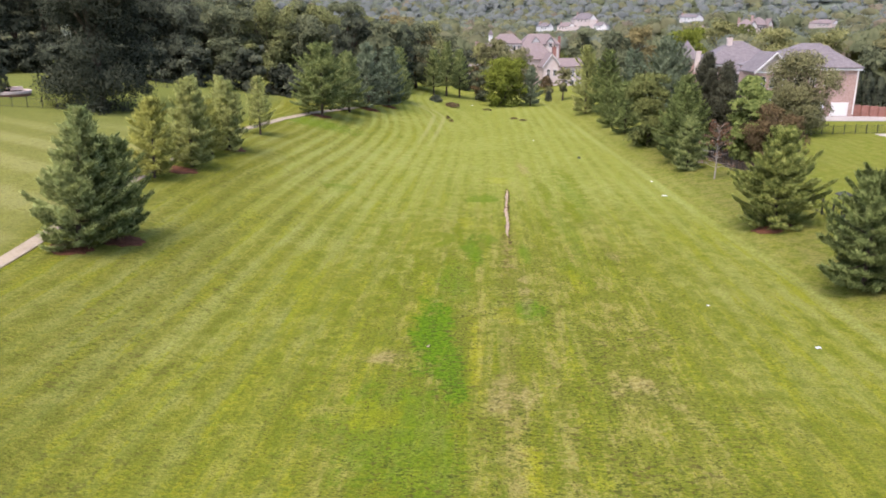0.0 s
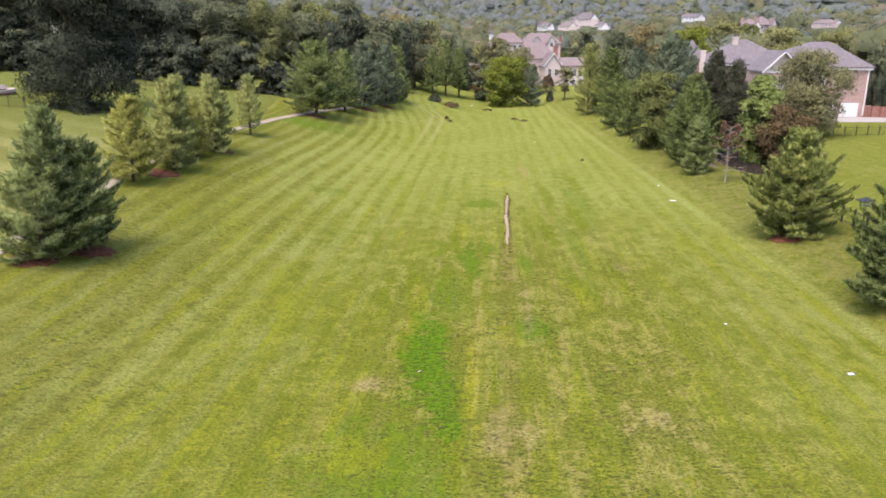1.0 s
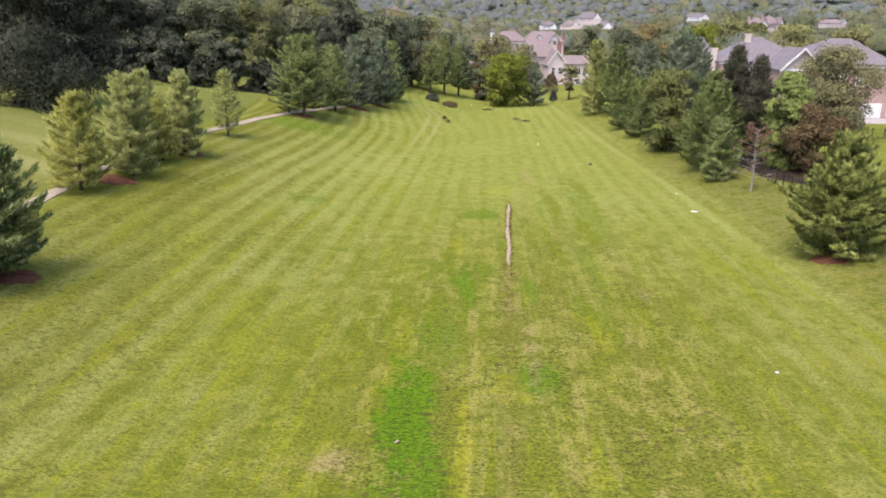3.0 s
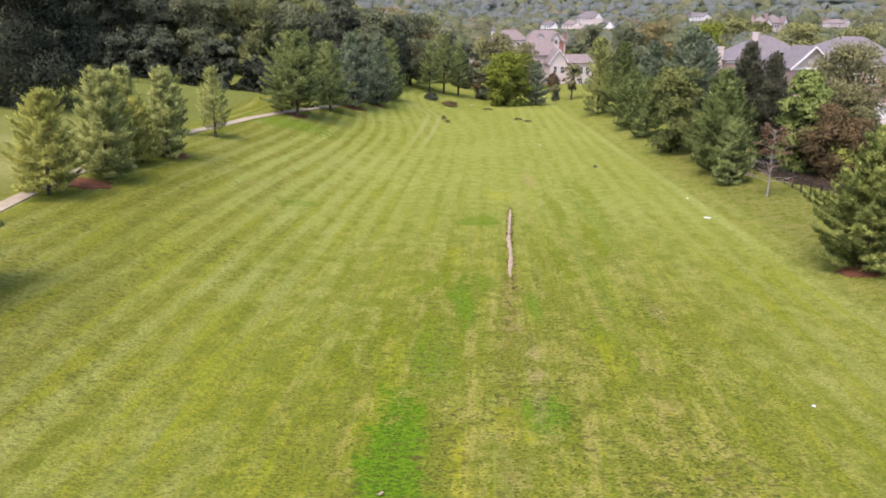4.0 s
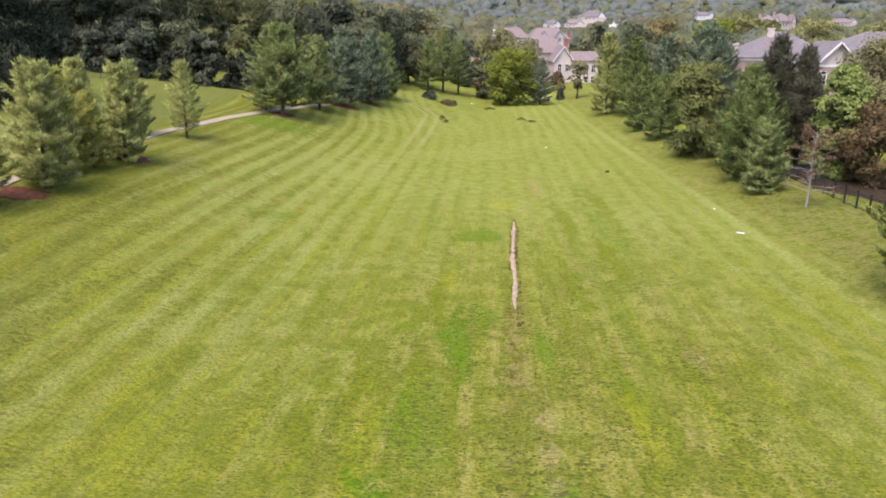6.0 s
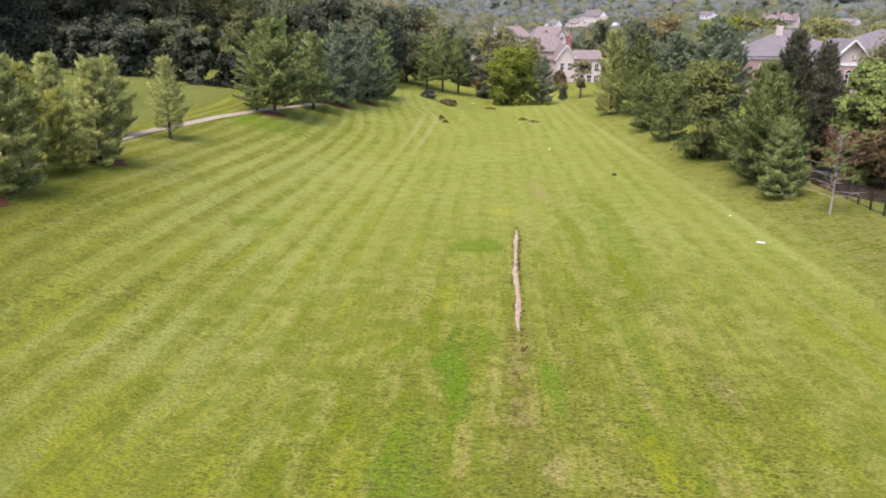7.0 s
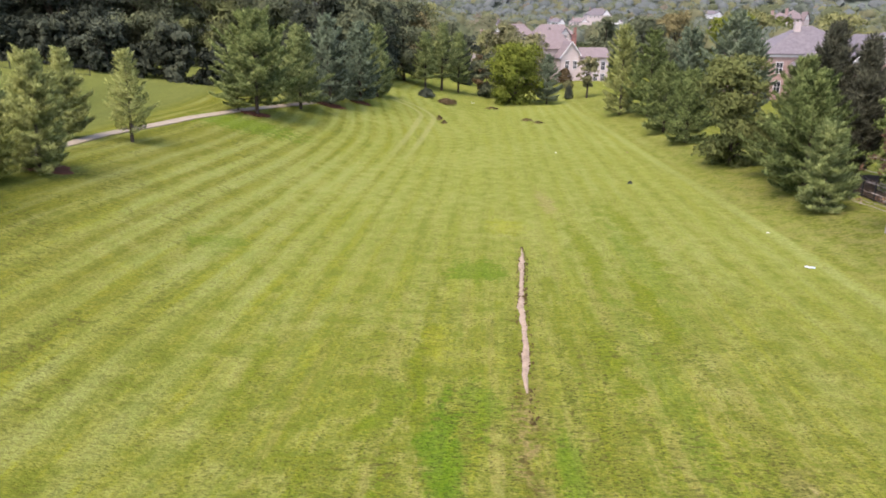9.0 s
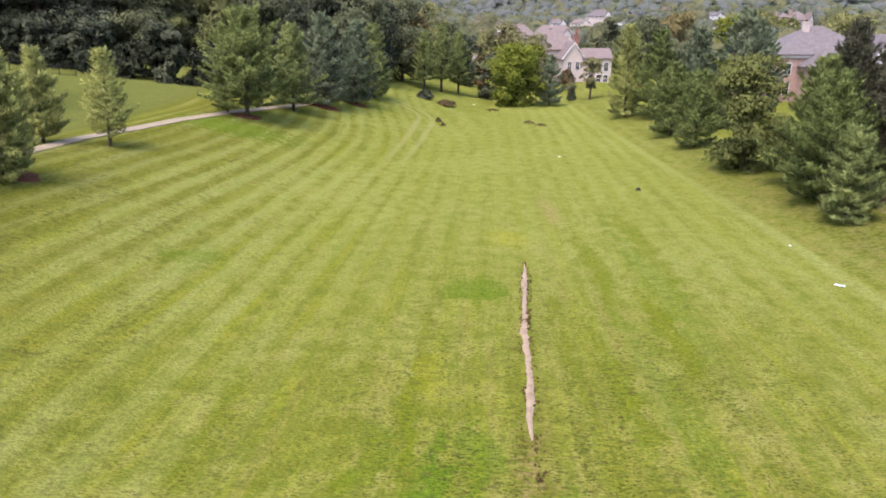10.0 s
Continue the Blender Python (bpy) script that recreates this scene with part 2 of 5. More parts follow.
    col = n.mix(rim, col, DEWY)
    col = n.mix(n.step(x, 33.0, 35.0, 0.0, 0.55), col, n.mix(n.step(clump, 0.4, 0.6), GREEN, OLIVE))
    # weedy deep-green patches, yellowed ones and worn straw
    ruffle = n.math("ADD", n.math("ADD", off(clump, 1.6), off(tuft, 1.3)), off(blot, 1.8))
    green = None
    for cx, cy, rx, ry, k in ((-0.6, 38.6, 1.35, 6.0, 1.0), (0.5, 33.5, 0.9, 4.0, 0.95), (-2.2, 28.0, 3.0, 5.0, 0.55), (-0.6, 26.0, 1.6, 6.0, 0.5),
                              (5.3, 42.3, 1.15, 1.9, 0.9), (0.8, 48.0, 1.3, 4.5, 0.55), (2.5, 55.0, 0.65, 4.6, 0.8), (4.0, 73.8, 1.7, 2.0, 0.6), (6.1, 54.4, 0.7, 2.6, 0.65),
                              (3.6, 58.5, 0.6, 2.4, 0.55), (0.3, 59.0, 0.8, 2.6, 0.4), (-11.0, 76.0, 1.8, 1.8, 0.35), (-19.0, 112.0, 6.0, 4.0, 0.6),
                              (9.2, 49.0, 0.8, 4.5, 0.35), (10.5, 62.0, 0.9, 9.0, 0.3), (13.5, 74.0, 1.0, 14.0, 0.3)):
        m = spot(cx, cy, rx, ry, 0.60, 1.15, k, ruffle)
        green = m if green is None else n.math("MAXIMUM", green, m)
    col = n.mix(green, col, n.mix(n.step(tuft, 0.38, 0.62), (0.031, 0.066, 0.005), (0.066, 0.120, 0.007)))
    rows = None
    for cx, cy, rx, ry, k in ((1.5, 60.0, 0.30, 4.0, 0.8), (0.2, 57.5, 0.5, 3.0, 0.6), (-1.9, 50.5, 0.35, 5.5, 0.8), (-3.2, 47.0, 0.5, 4.0, 0.5), (9.0, 62.5, 0.5, 4.5, 0.75), (12.3, 68.0, 0.6, 6.0, 0.75), (10.8, 78.0, 0.7, 8.0, 0.65), (14.6, 84.0, 0.8, 9.0, 0.55),
                              (9.6, 48.5, 0.5, 4.0, 0.7), (12.0, 52.0, 0.35, 5.0, 0.5), (7.6, 32.0, 0.5, 5.0, 0.6), (8.3, 25.5, 0.5, 3.5, 0.6), (13.8, 40.0, 0.5, 6.0, 0.4), (-5.0, 62.0, 0.5, 6.0, 0.4)):
        m = spot(cx, cy, rx, ry, 0.45, 1.20, k, ruffle)
        rows = m if rows is None else n.math("MAXIMUM", rows, m)
    col = n.mix(rows, col, n.mix(n.step(tuft, 0.4, 0.6), (0.056, 0.078, 0.007), (0.096, 0.116, 0.009)))
    gold = None
    for cx, cy, rx, ry, k in ((2.0, 64.0, 0.6, 2.0, 0.24), (4.1, 41.2, 0.8, 1.6, 0.35), (1.7, 36.0, 0.35, 5.0, 0.45), (3.6, 24.5, 0.5, 3.0, 0.35), (-3.2, 29.2, 1.2, 1.4, 0.30), (6.4, 83.5, 1.2, 2.0, 0.30), (8.9, 47.5, 0.5, 4.0, 0.30)):
        m = spot(cx, cy, rx, ry, 0.40, 1.30, k, n.math("MULTIPLY", ruffle, 1.5))
        gold = m if gold is None else n.math("MAXIMUM", gold, m)
    col = n.mix(gold, col, (0.190, 0.184, 0.011))
    straw = None
    for cx, cy, rx, ry, k in ((-2.9, 35.4, 1.0, 1.1, 0.7), (12.7, 53.4, 0.8, 1.3, 0.8), (3.2, 31.0, 1.5, 2.4, 0.6), (9.5, 31.5, 2.0, 2.0, 0.45), (9.9, 91.0, 0.8, 5.0, 0.5), (5.2, 47.0, 0.6, 6.0, 0.5)):
        m = spot(cx, cy, rx, ry, 0.45, 1.15, k, ruffle)
        straw = m if straw is None else n.math("MAXIMUM", straw, m)
    col = n.mix(straw, col, n.mix(n.step(tuft, 0.4, 0.6), (0.128, 0.098, 0.040), (0.220, 0.184, 0.084)))
    # scar of disturbed soil that runs on from the trench
    scar = n.math("MULTIPLY", n.step(n.math("ABSOLUTE", n.math("ADD", line, off(clump, 2.2))), 0.7, 0.05), n.math("MULTIPLY", n.step(y, 62.0, 58.0), n.step(y, 40.0, 54.0, 0.35, 1.0)))
    scar = n.math("MULTIPLY", scar, n.step(tuft, 0.38, 0.54))
    col = n.mix(n.math("MULTIPLY", scar, 0.85), col, n.mix(n.step(blot, 0.42, 0.55), (0.060, 0.045, 0.018), (0.150, 0.115, 0.048)))
    near = n.math("MULTIPLY", n.math("MULTIPLY", n.step(y, 84.0, 48.0), n.math("SUBTRACT", 1.0, green)), n.step(n.math("ABSOLUTE", n.math("SUBTRACT", line, 1.0)), 20.0, 5.0))
    mottle = n.noise(n.scaled(n.place, 1.0, 0.75, 1), 0.55, 5, 0.7)
    col = n.mix(n.math("MULTIPLY", near, n.step(n.math("ADD", mottle, off(streak, 0.5)), 0.46, 0.56, 0.0, 0.72)), col, n.mix(n.step(tuft, 0.42, 0.58), (0.050, 0.066, 0.009), (0.090, 0.100, 0.010)))
    # shade between the tufts, put into the colour, then dark tussocks and dead blades
    shaded_gaps = n.math("MULTIPLY_ADD", centre, 0.50, n.step(y, 40.0, 110.0, 0.34, 0.14))
    shaded_gaps = n.math("MULTIPLY", shaded_gaps, n.step(n.math("ADD", clump, off(streak, 0.9)), 0.40, 0.62, 0.25, 1.15))
    col = n.mix(n.math("MULTIPLY", n.step(fleck, 0.53, 0.61), shaded_gaps), col, GAP_SHADE)
    patchy = n.step(n.noise(n.scaled(n.place, 1.0, 0.6, 1), 0.33, 3, 0.6), 0.44, 0.57, 0.06, 1.0)
    tussock = n.math("MULTIPLY", n.step(n.math("ADD", dash, off(fleck, 0.25)), 0.535, 0.59), n.math("MULTIPLY", patchy, n.math("MAXIMUM", n.math("MULTIPLY", centre, 0.80), n.math("MULTIPLY_ADD", bank, 0.30, 0.22))))
    col = n.mix(tussock, col, n.mix(n.step(clump, 0.42, 0.58), (0.060, 0.050, 0.018), (0.034, 0.048, 0.009)))
    col = n.mix(n.step(fleck, 0.42, 0.32, 0.0, 0.20), col, (0.205, 0.190, 0.062))
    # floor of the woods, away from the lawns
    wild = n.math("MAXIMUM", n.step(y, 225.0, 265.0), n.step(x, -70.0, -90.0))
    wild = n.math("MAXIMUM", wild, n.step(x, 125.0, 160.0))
    # distance haze put into the floor's colour, to match the far crowns
    floor_haze = n.step(n.math("MAXIMUM", y, n.math("ABSOLUTE", x)), 380.0, 620.0)
    col = n.mix(wild, col, n.mix(floor_haze, n.mix(clump, (0.025, 0.034, 0.008), (0.045, 0.050, 0.015)), (0.080, 0.096, 0.076)))
    grain = n.math("ADD", n.math("ADD", fleck, off(tuft, 0.6)), off(dash, 0.4))
    col = n.mix(n.step(y, 60.0, 140.0, 1.0, 0.55), col, n.step(grain, 0.30, 0.70, 1.17, 0.85), "MULTIPLY")
    h = n.math("ADD", n.math("MULTIPLY", tuft, 0.6), n.math("MULTIPLY", fleck, 0.4))
    return n.solid(col, 0.9, n.bump(h, 0.9, 0.2), spec=0.0)


GRASS = grass_material()
CONCRETE = plain("old_concrete", (0.158, 0.128, 0.088), (0.226, 0.188, 0.134), 1.2, 0.85)
DRIVE = plain("drive_concrete", (0.205, 0.186, 0.176), (0.250, 0.228, 0.216), 0.6, 0.85)
MULCH = plain("bark_mulch", (0.048, 0.021, 0.012), (0.115, 0.051, 0.030), 3.0, 0.95, 0.8, 0.05, spec=0.03)
SOIL = plain("dug_soil", (0.165, 0.124, 0.088), (0.265, 0.205, 0.152), 2.0, 0.95, 0.8, 0.04, spec=0.03)
CLOD = plain("dark_clods", (0.030, 0.022, 0.008), (0.085, 0.062, 0.025), 5.0, 0.95, 0.8, 0.04, spec=0.03)
SHADED_LITTER = plain("shaded_leaf_litter", (0.018, 0.013, 0.009), (0.042, 0.030, 0.020), 3.0, 0.95, 0.8, 0.04, spec=0.03)
BARK = plain("bark", (0.031, 0.024, 0.017), (0.081, 0.062, 0.046), 6.0, 0.95, 0.8, 0.03, spec=0.03)
PALE_BARK = plain("pale_bark", (0.155, 0.130, 0.112), (0.236, 0.205, 0.180), 6.0, 0.95, 0.5, 0.02)
IRON = plain("black_iron", (0.007, 0.007, 0.008), (0.019, 0.019, 0.019), 8.0, 0.5, 0.1, 0.002)
BRICK = plain("pink_brick", (0.220, 0.142, 0.122), (0.300, 0.212, 0.186), 2.5, 0.85)
RED_BRICK = plain("red_brick", (0.155, 0.068, 0.052), (0.225, 0.110, 0.088), 2.5, 0.85)
ROOF = plain("slate_grey_shingle", (0.078, 0.067, 0.071), (0.126, 0.110, 0.115), 1.5, 0.85, 0.5, 0.02)
BROWN_ROOF = plain("taupe_shingle", (0.104, 0.080, 0.078), (0.152, 0.121, 0.118), 1.5, 0.85, 0.5, 0.02)
WHITE = plain("white_paint", (0.459, 0.446, 0.428), (0.508, 0.496, 0.484), 1.0, 0.6, 0.1, 0.005)
CREAM = plain("cream_siding", (0.345, 0.286, 0.262), (0.412, 0.352, 0.326), 1.0, 0.75)
GLASS = plain("dark_glass", (0.012, 0.015, 0.019), (0.031, 0.034, 0.037), 1.0, 0.08, 0.0, 0.0, spec=0.6)

NEEDLES = dict(spread=0.30, coarse=1.1, fine=3.0)
PINE = foliage("pine_needles", (0.062, 0.088, 0.030), (0.210, 0.254, 0.088), (0.450, 0.495, 0.215), through=0.28, **NEEDLES)
FULL_PINE = foliage("full_pine_needles", (0.076, 0.098, 0.026), (0.236, 0.270, 0.074), (0.500, 0.525, 0.190), through=0.26, **NEEDLES)
DEEP_PINE = foliage("deep_green_pine_needles", (0.042, 0.062, 0.019), (0.150, 0.190, 0.062), (0.365, 0.405, 0.165), through=0.22, **NEEDLES)
BLUE_PINE = foliage("blue_pine_needles", (0.042, 0.061, 0.039), (0.148, 0.190, 0.118), (0.360, 0.412, 0.262), through=0.24, **NEEDLES)
GOLD_PINE = foliage("yellowing_pine_needles", (0.135, 0.146, 0.034), (0.340, 0.348, 0.090), (0.560, 0.540, 0.168), through=0.34, **NEEDLES)
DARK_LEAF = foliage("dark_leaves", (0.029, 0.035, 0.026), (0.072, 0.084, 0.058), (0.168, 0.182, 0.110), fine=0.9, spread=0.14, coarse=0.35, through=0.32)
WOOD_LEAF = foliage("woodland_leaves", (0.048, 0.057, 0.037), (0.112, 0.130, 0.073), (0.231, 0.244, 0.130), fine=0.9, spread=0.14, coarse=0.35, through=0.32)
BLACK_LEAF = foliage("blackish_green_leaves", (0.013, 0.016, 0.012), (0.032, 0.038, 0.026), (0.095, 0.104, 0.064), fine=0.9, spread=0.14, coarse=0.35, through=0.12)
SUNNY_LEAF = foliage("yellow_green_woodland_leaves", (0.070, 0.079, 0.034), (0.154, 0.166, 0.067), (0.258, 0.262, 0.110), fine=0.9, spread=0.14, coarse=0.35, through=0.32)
LIME_LEAF = foliage("lime_leaves", (0.061, 0.083, 0.016), (0.151, 0.180, 0.029), (0.274, 0.288, 0.050))
LIMY_LEAF = foliage("dark_lime_leaves", (0.054, 0.068, 0.025), (0.120, 0.138, 0.047), (0.234, 0.240, 0.080))
CEDAR_LEAF = foliage("cedar_leaves", (0.034, 0.036, 0.025), (0.082, 0.086, 0.056), (0.165, 0.165, 0.108), **NEEDLES)
PALE_PINE = foliage("pale_pine_needles", (0.122, 0.143, 0.045), (0.331, 0.355, 0.120), (0.539, 0.550, 0.228), through=0.34, **NEEDLES)
FRESH_LEAF = foliage("fresh_green_leaves", (0.078, 0.113, 0.029), (0.185, 0.227, 0.067), (0.336, 0.367, 0.144))
OLIVE_LEAF = foliage("olive_leaves", (0.083, 0.086, 0.040), (0.182, 0.176, 0.086), (0.286, 0.275, 0.143))
BRONZE_LEAF = foliage("bronze_leaves", (0.052, 0.042, 0.022), (0.118, 0.086, 0.045), (0.20, 0.140, 0.072))
RED_LEAF = foliage("red_leaves", (0.094, 0.055, 0.034), (0.176, 0.106, 0.067), (0.242, 0.161, 0.103))
RUST_LEAF = foliage("autumn_leaves", (0.104, 0.092, 0.042), (0.198, 0.170, 0.080), (0.290, 0.244, 0.124))
GOLD_LEAF = foliage("yellow_green_leaves", (0.108, 0.114, 0.044), (0.208, 0.212, 0.088), (0.310, 0.306, 0.142))
# far leaf colours; the grey and blue ones have distance haze mixed in
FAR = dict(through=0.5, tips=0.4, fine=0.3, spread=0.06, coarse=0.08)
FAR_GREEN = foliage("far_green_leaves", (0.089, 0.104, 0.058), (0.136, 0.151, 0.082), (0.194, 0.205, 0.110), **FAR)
FAR_HAZY_GREY = foliage("far_hazy_grey_green_leaves", (0.101, 0.119, 0.092), (0.150, 0.167, 0.128), (0.202, 0.218, 0.165), **FAR)
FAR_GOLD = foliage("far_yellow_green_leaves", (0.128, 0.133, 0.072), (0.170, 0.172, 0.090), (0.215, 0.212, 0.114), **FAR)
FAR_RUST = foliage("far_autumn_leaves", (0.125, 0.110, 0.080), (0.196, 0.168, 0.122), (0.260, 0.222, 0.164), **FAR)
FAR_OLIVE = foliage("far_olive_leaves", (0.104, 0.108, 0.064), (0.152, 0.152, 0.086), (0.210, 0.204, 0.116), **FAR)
FAR_HAZED = foliage("far_hazed_leaves", (0.126, 0.142, 0.139), (0.149, 0.165, 0.159), (0.178, 0.191, 0.180), **FAR)


# ---- mesh helpers ----
def quick_mesh(name, verts, sides, material, soft=None):
    """A mesh of loose faces with `sides` corners each, from an array of their corners in order.
    soft: a normal for each face, so that loose leaves shade as the bough they belong to."""
    verts = np.asarray(verts, np.float32)
    if soft is not None:
        flat = np.cross(verts[:, 1] - verts[:, 0], verts[:, 2] - verts[:, 0])
        soft = np.asarray(soft, np.float32)
        if soft.ndim == 2:
            soft = np.repeat(soft[:, None, :], sides, 1)
        turn = (flat * soft.mean(1)).sum(1) < 0
        verts[turn] = verts[turn][:, ::-1]
        soft[turn] = soft[turn][:, ::-1]
    verts = verts.reshape(-1, 3)
    n = len(verts)
    me = bpy.data.meshes.new(name)
    me.vertices.add(n)
    me.vertices.foreach_set("co", verts.ravel())
    me.loops.add(n)
    me.loops.foreach_set("vertex_index", np.arange(n, dtype=np.int32))
    me.polygons.add(n // sides)
    me.polygons.foreach_set("loop_start", np.arange(0, n, sides, dtype=np.int32))
    me.polygons.foreach_set("loop_total", np.full(n // sides, sides, np.int32))
    me.update(calc_edges=True)
    if soft is not None:
        me.polygons.foreach_set("use_smooth", np.ones(n // sides, bool))
        me.normals_split_custom_set(soft.reshape(-1, 3))
    me.materials.append(material)
    return me


def part(name, bm, material, parent, label=""):
    """Links a bmesh (or a finished mesh) as one object under a thing or a part."""
    if isinstance(bm, bpy.types.Mesh):
        me = bm
    else:
        me = bpy.data.meshes.new(name)
        bmesh.ops.recalc_face_normals(bm, faces=bm.faces)
        bm.to_mesh(me)
        bm.free()
        me.materials.append(material)
    ob = new(name, me)
    ob.parent = parent
    if label:
        ob["label"] = label
    return ob


def empty(name, where, turn=0.0):
    ob = new(name)
    ob.empty_display_size = 0.3
    ob.matrix_world = Matrix.Translation(where) @ Matrix.Rotation(turn, 4, "Z")
    return ob


def add_box(bm, x0, y0, z0, x1, y1, z1, bevel=0.0):
    made = bmesh.ops.create_cube(bm, size=1.0)["verts"]
    for v in made:
        v.co = Vector((x0 + (v.co.x + 0.5) * (x1 - x0), y0 + (v.co.y + 0.5) * (y1 - y0), z0 + (v.co.z + 0.5) * (z1 - z0)))
    if bevel:
        edges = {e for v in made for e in v.link_edges}
        bmesh.ops.bevel(bm, geom=list(edges), offset=bevel, segments=1, affect="EDGES")
    return made


def box(x0, y0, z0, x1, y1, z1, bevel=0.0):
    bm = bmesh.new()
    add_box(bm, x0, y0, z0, x1, y1, z1, bevel)
    return bm


def add_tube(bm, points, radii, sides=6):
    """A tapered limb along a line of points."""
    rings = []
    for i, p in enumerate(points):
        p = Vector(p)
        way = (Vector(points[min(i + 1, len(points) - 1)]) - Vector(points[max(i - 1, 0)])).normalized()
        a = way.orthogonal().normalized()
        b = way.cross(a)
        rings.append([bm.verts.new(p + (a * math.cos(k * math.tau / sides) + b * math.sin(k * math.tau / sides)) * radii[i]) for k in range(sides)])
    for r0, r1 in zip(rings, rings[1:]):
        for k in range(sides):
            bm.faces.new((r0[k], r0[(k + 1) % sides], r1[(k + 1) % sides], r1[k]))
    bm.faces.new(rings[-1])
    bm.faces.new(rings[0][::-1])


def unit(v):
    return v / (np.linalg.norm(v, axis=-1, keepdims=True) + 1e-9)


# ---- trees ----
def pine(x, y, h, w, material=None, label="", bare=0.09, seed=0, sparse=1.0, blade=1.0, tilt=(0.0, 0.0), name="pine_tree"):
    """A white pine: a straight trunk and tiers of boughs, each a flat plume of twigs that turn up at their tips."""
    rng = np.random.default_rng(seed + 11)
    material = material or PINE
    tree = empty(name, on_ground(x, y, -0.05))
    tagged(tree, label or "green white pine with feathery layered boughs on the grass", "tree")
    lean = rng.normal(0, 0.010, 2) + np.array(tilt)
    bm = bmesh.new()
    add_tube(bm, [(lean[0] * k * h, lean[1] * k * h, k * h) for k in (0, 0.3, 0.7, 0.97)], [0.021 * h, 0.015 * h, 0.007 * h, 0.012], 7)
    near = y < 112
    narrow = name == "cedar_tree"
    blades = 4 if near else 3
    up_axis = np.array([0, 0, 1.0])
    lobe, places, ways, lifts = rng.uniform(0, 6.28, 3), [], [], []
    z = bare * h
    while z < h * 0.97:
        t = max(0.0, (z / h - bare) / (1 - bare))
        girth = w / 2 * 1.00 * min(1.0, 0.70 + t * 1.5) * (1 - t) ** 0.64 * (1.45 if narrow else 1.0) + 0.20
        turn, tier = rng.uniform(0, 6.28), rng.uniform(0.80, 1.06)
        n = int(rng.integers(6, 9))
        for k in range(n):
            a = turn + k * math.tau / n + rng.normal(0, 0.22)
            bulge = 1 + 0.12 * math.sin(2 * a + lobe[0] + 3 * t) + 0.08 * math.sin(3 * a + lobe[1] - 5 * t)
            ln = girth * tier * bulge * rng.uniform(0.74, 1.08)
            rise = 0.05 + 0.11 * rng.normal() + 0.85 * t ** 1.3 + (0.9 if narrow else 0.0)
            way = np.array([math.cos(a), math.sin(a), 0.0])
            side = np.array([-way[1], way[0], 0.0])
            root = np.array([lean[0] * z, lean[1] * z, z + rng.normal(0, 0.10)])
            flat = 1 / math.sqrt(1 + rise * rise)
            m = max(9, int((14 + 38 * ln) * sparse * (1.1 if near else 0.80)))
            twigs = max(4, int(3 + 3.2 * ln))
            s = 0.16 + 0.84 * (rng.integers(0, twigs, m) + rng.uniform(0.35, 0.65, m)) / twigs
            hand = np.where(rng.random(m) < 0.5, -1.0, 1.0)
            reach = (0.10 + 0.42 * ln * np.clip(1 - s, 0, 1) ** 0.8 * np.minimum(1, s * 2.6)) * rng.uniform(0.0, 1.0, m) ** 0.65
            run = np.minimum(s * ln + reach * 0.72, ln * 1.04)
            c = root + way * (run * flat)[:, None] + side * (hand * reach * 0.72)[:, None]
            f = run / ln
            c[:, 2] += ln * flat * (rise * f + 0.20 * f ** 2.6) - 0.10 * reach + rng.normal(0, 0.045, m)
            places.append(c)
            ways.append(way * 0.75 + side * (hand * rng.uniform(0.2, 0.8, m))[:, None] + up_axis * (0.35 + 0.5 * t + 0.40 * f ** 3)[:, None])
            lifts.append(np.broadcast_to(way * 0.50 + up_axis * (0.72 - 0.25 * t), (m, 3)))
            if k % 2 == 0 and ln > 0.7:
                tip = root + way * ln * flat * 0.85 + up_axis * ln * flat * (rise * 0.85 + 0.12)
                add_tube(bm, [root, (root + tip) / 2 - up_axis * 0.03 * ln, tip], [0.010 * ln + 0.012, 0.007 * ln + 0.008, 0.006], 4)
        z += rng.uniform(0.50, 0.70) * max(0.72, h / 11) * (0.75 if narrow else 1.0)
    c, ax, soft = np.concatenate(places), unit(np.concatenate(ways)), np.concatenate(lifts)
    shade = rng.normal(0, 0.22, c.shape)
    c, ax, soft = np.repeat(c, blades, 0), np.repeat(ax, blades, 0), np.repeat(soft + shade, blades, 0)
    way = unit(ax + rng.normal(0, 0.40, c.shape))
    flat = unit(np.cross(way, rng.normal(0, 1, c.shape)))
    ln = rng.uniform(0.15, 0.34, (len(c), 1)) * blade * (0.80 + 0.025 * h)
    c = c + ax * rng.uniform(-0.30, 0.12, (len(c), 1)) * blade + rng.normal(0, 0.05, c.shape)
    thin = 0.10 if near else 0.16
    tri = np.stack([c - flat * ln * thin, c + flat * ln * thin, c + way * ln], 1)
    part("trunk", bm, BARK, tree)
    part("crown", quick_mesh("crown", tri, 3, material, unit(soft + rng.normal(0, 0.12, c.shape))), None, tree)
    return tree


def leaf_sprays(rng, centres, normals, size, jitter=0.7, hang=0.0):
    """Small pointed leaf sprays round the given places; hang: how far they droop as strands."""
    nrm = unit(normals + rng.normal(0, jitter, centres.shape))
    a = unit(np.cross(nrm, rng.normal(0, 1, centres.shape)) + hang * (normals * np.array([1, 1, 0]) * 0.6 + np.array([0, 0, -0.9])))
    b = unit(np.cross(nrm, a))
    s = size * rng.uniform(0.55, 1.25, (len(centres), 1))
    wide = 0.75 - 0.45 * min(1.0, hang)
    return np.stack([centres - a * s * 0.7 - b * s * wide, centres - a * s * 0.7 + b * s * wide, centres + a * s * (1.1 + 0.5 * hang)], 1)


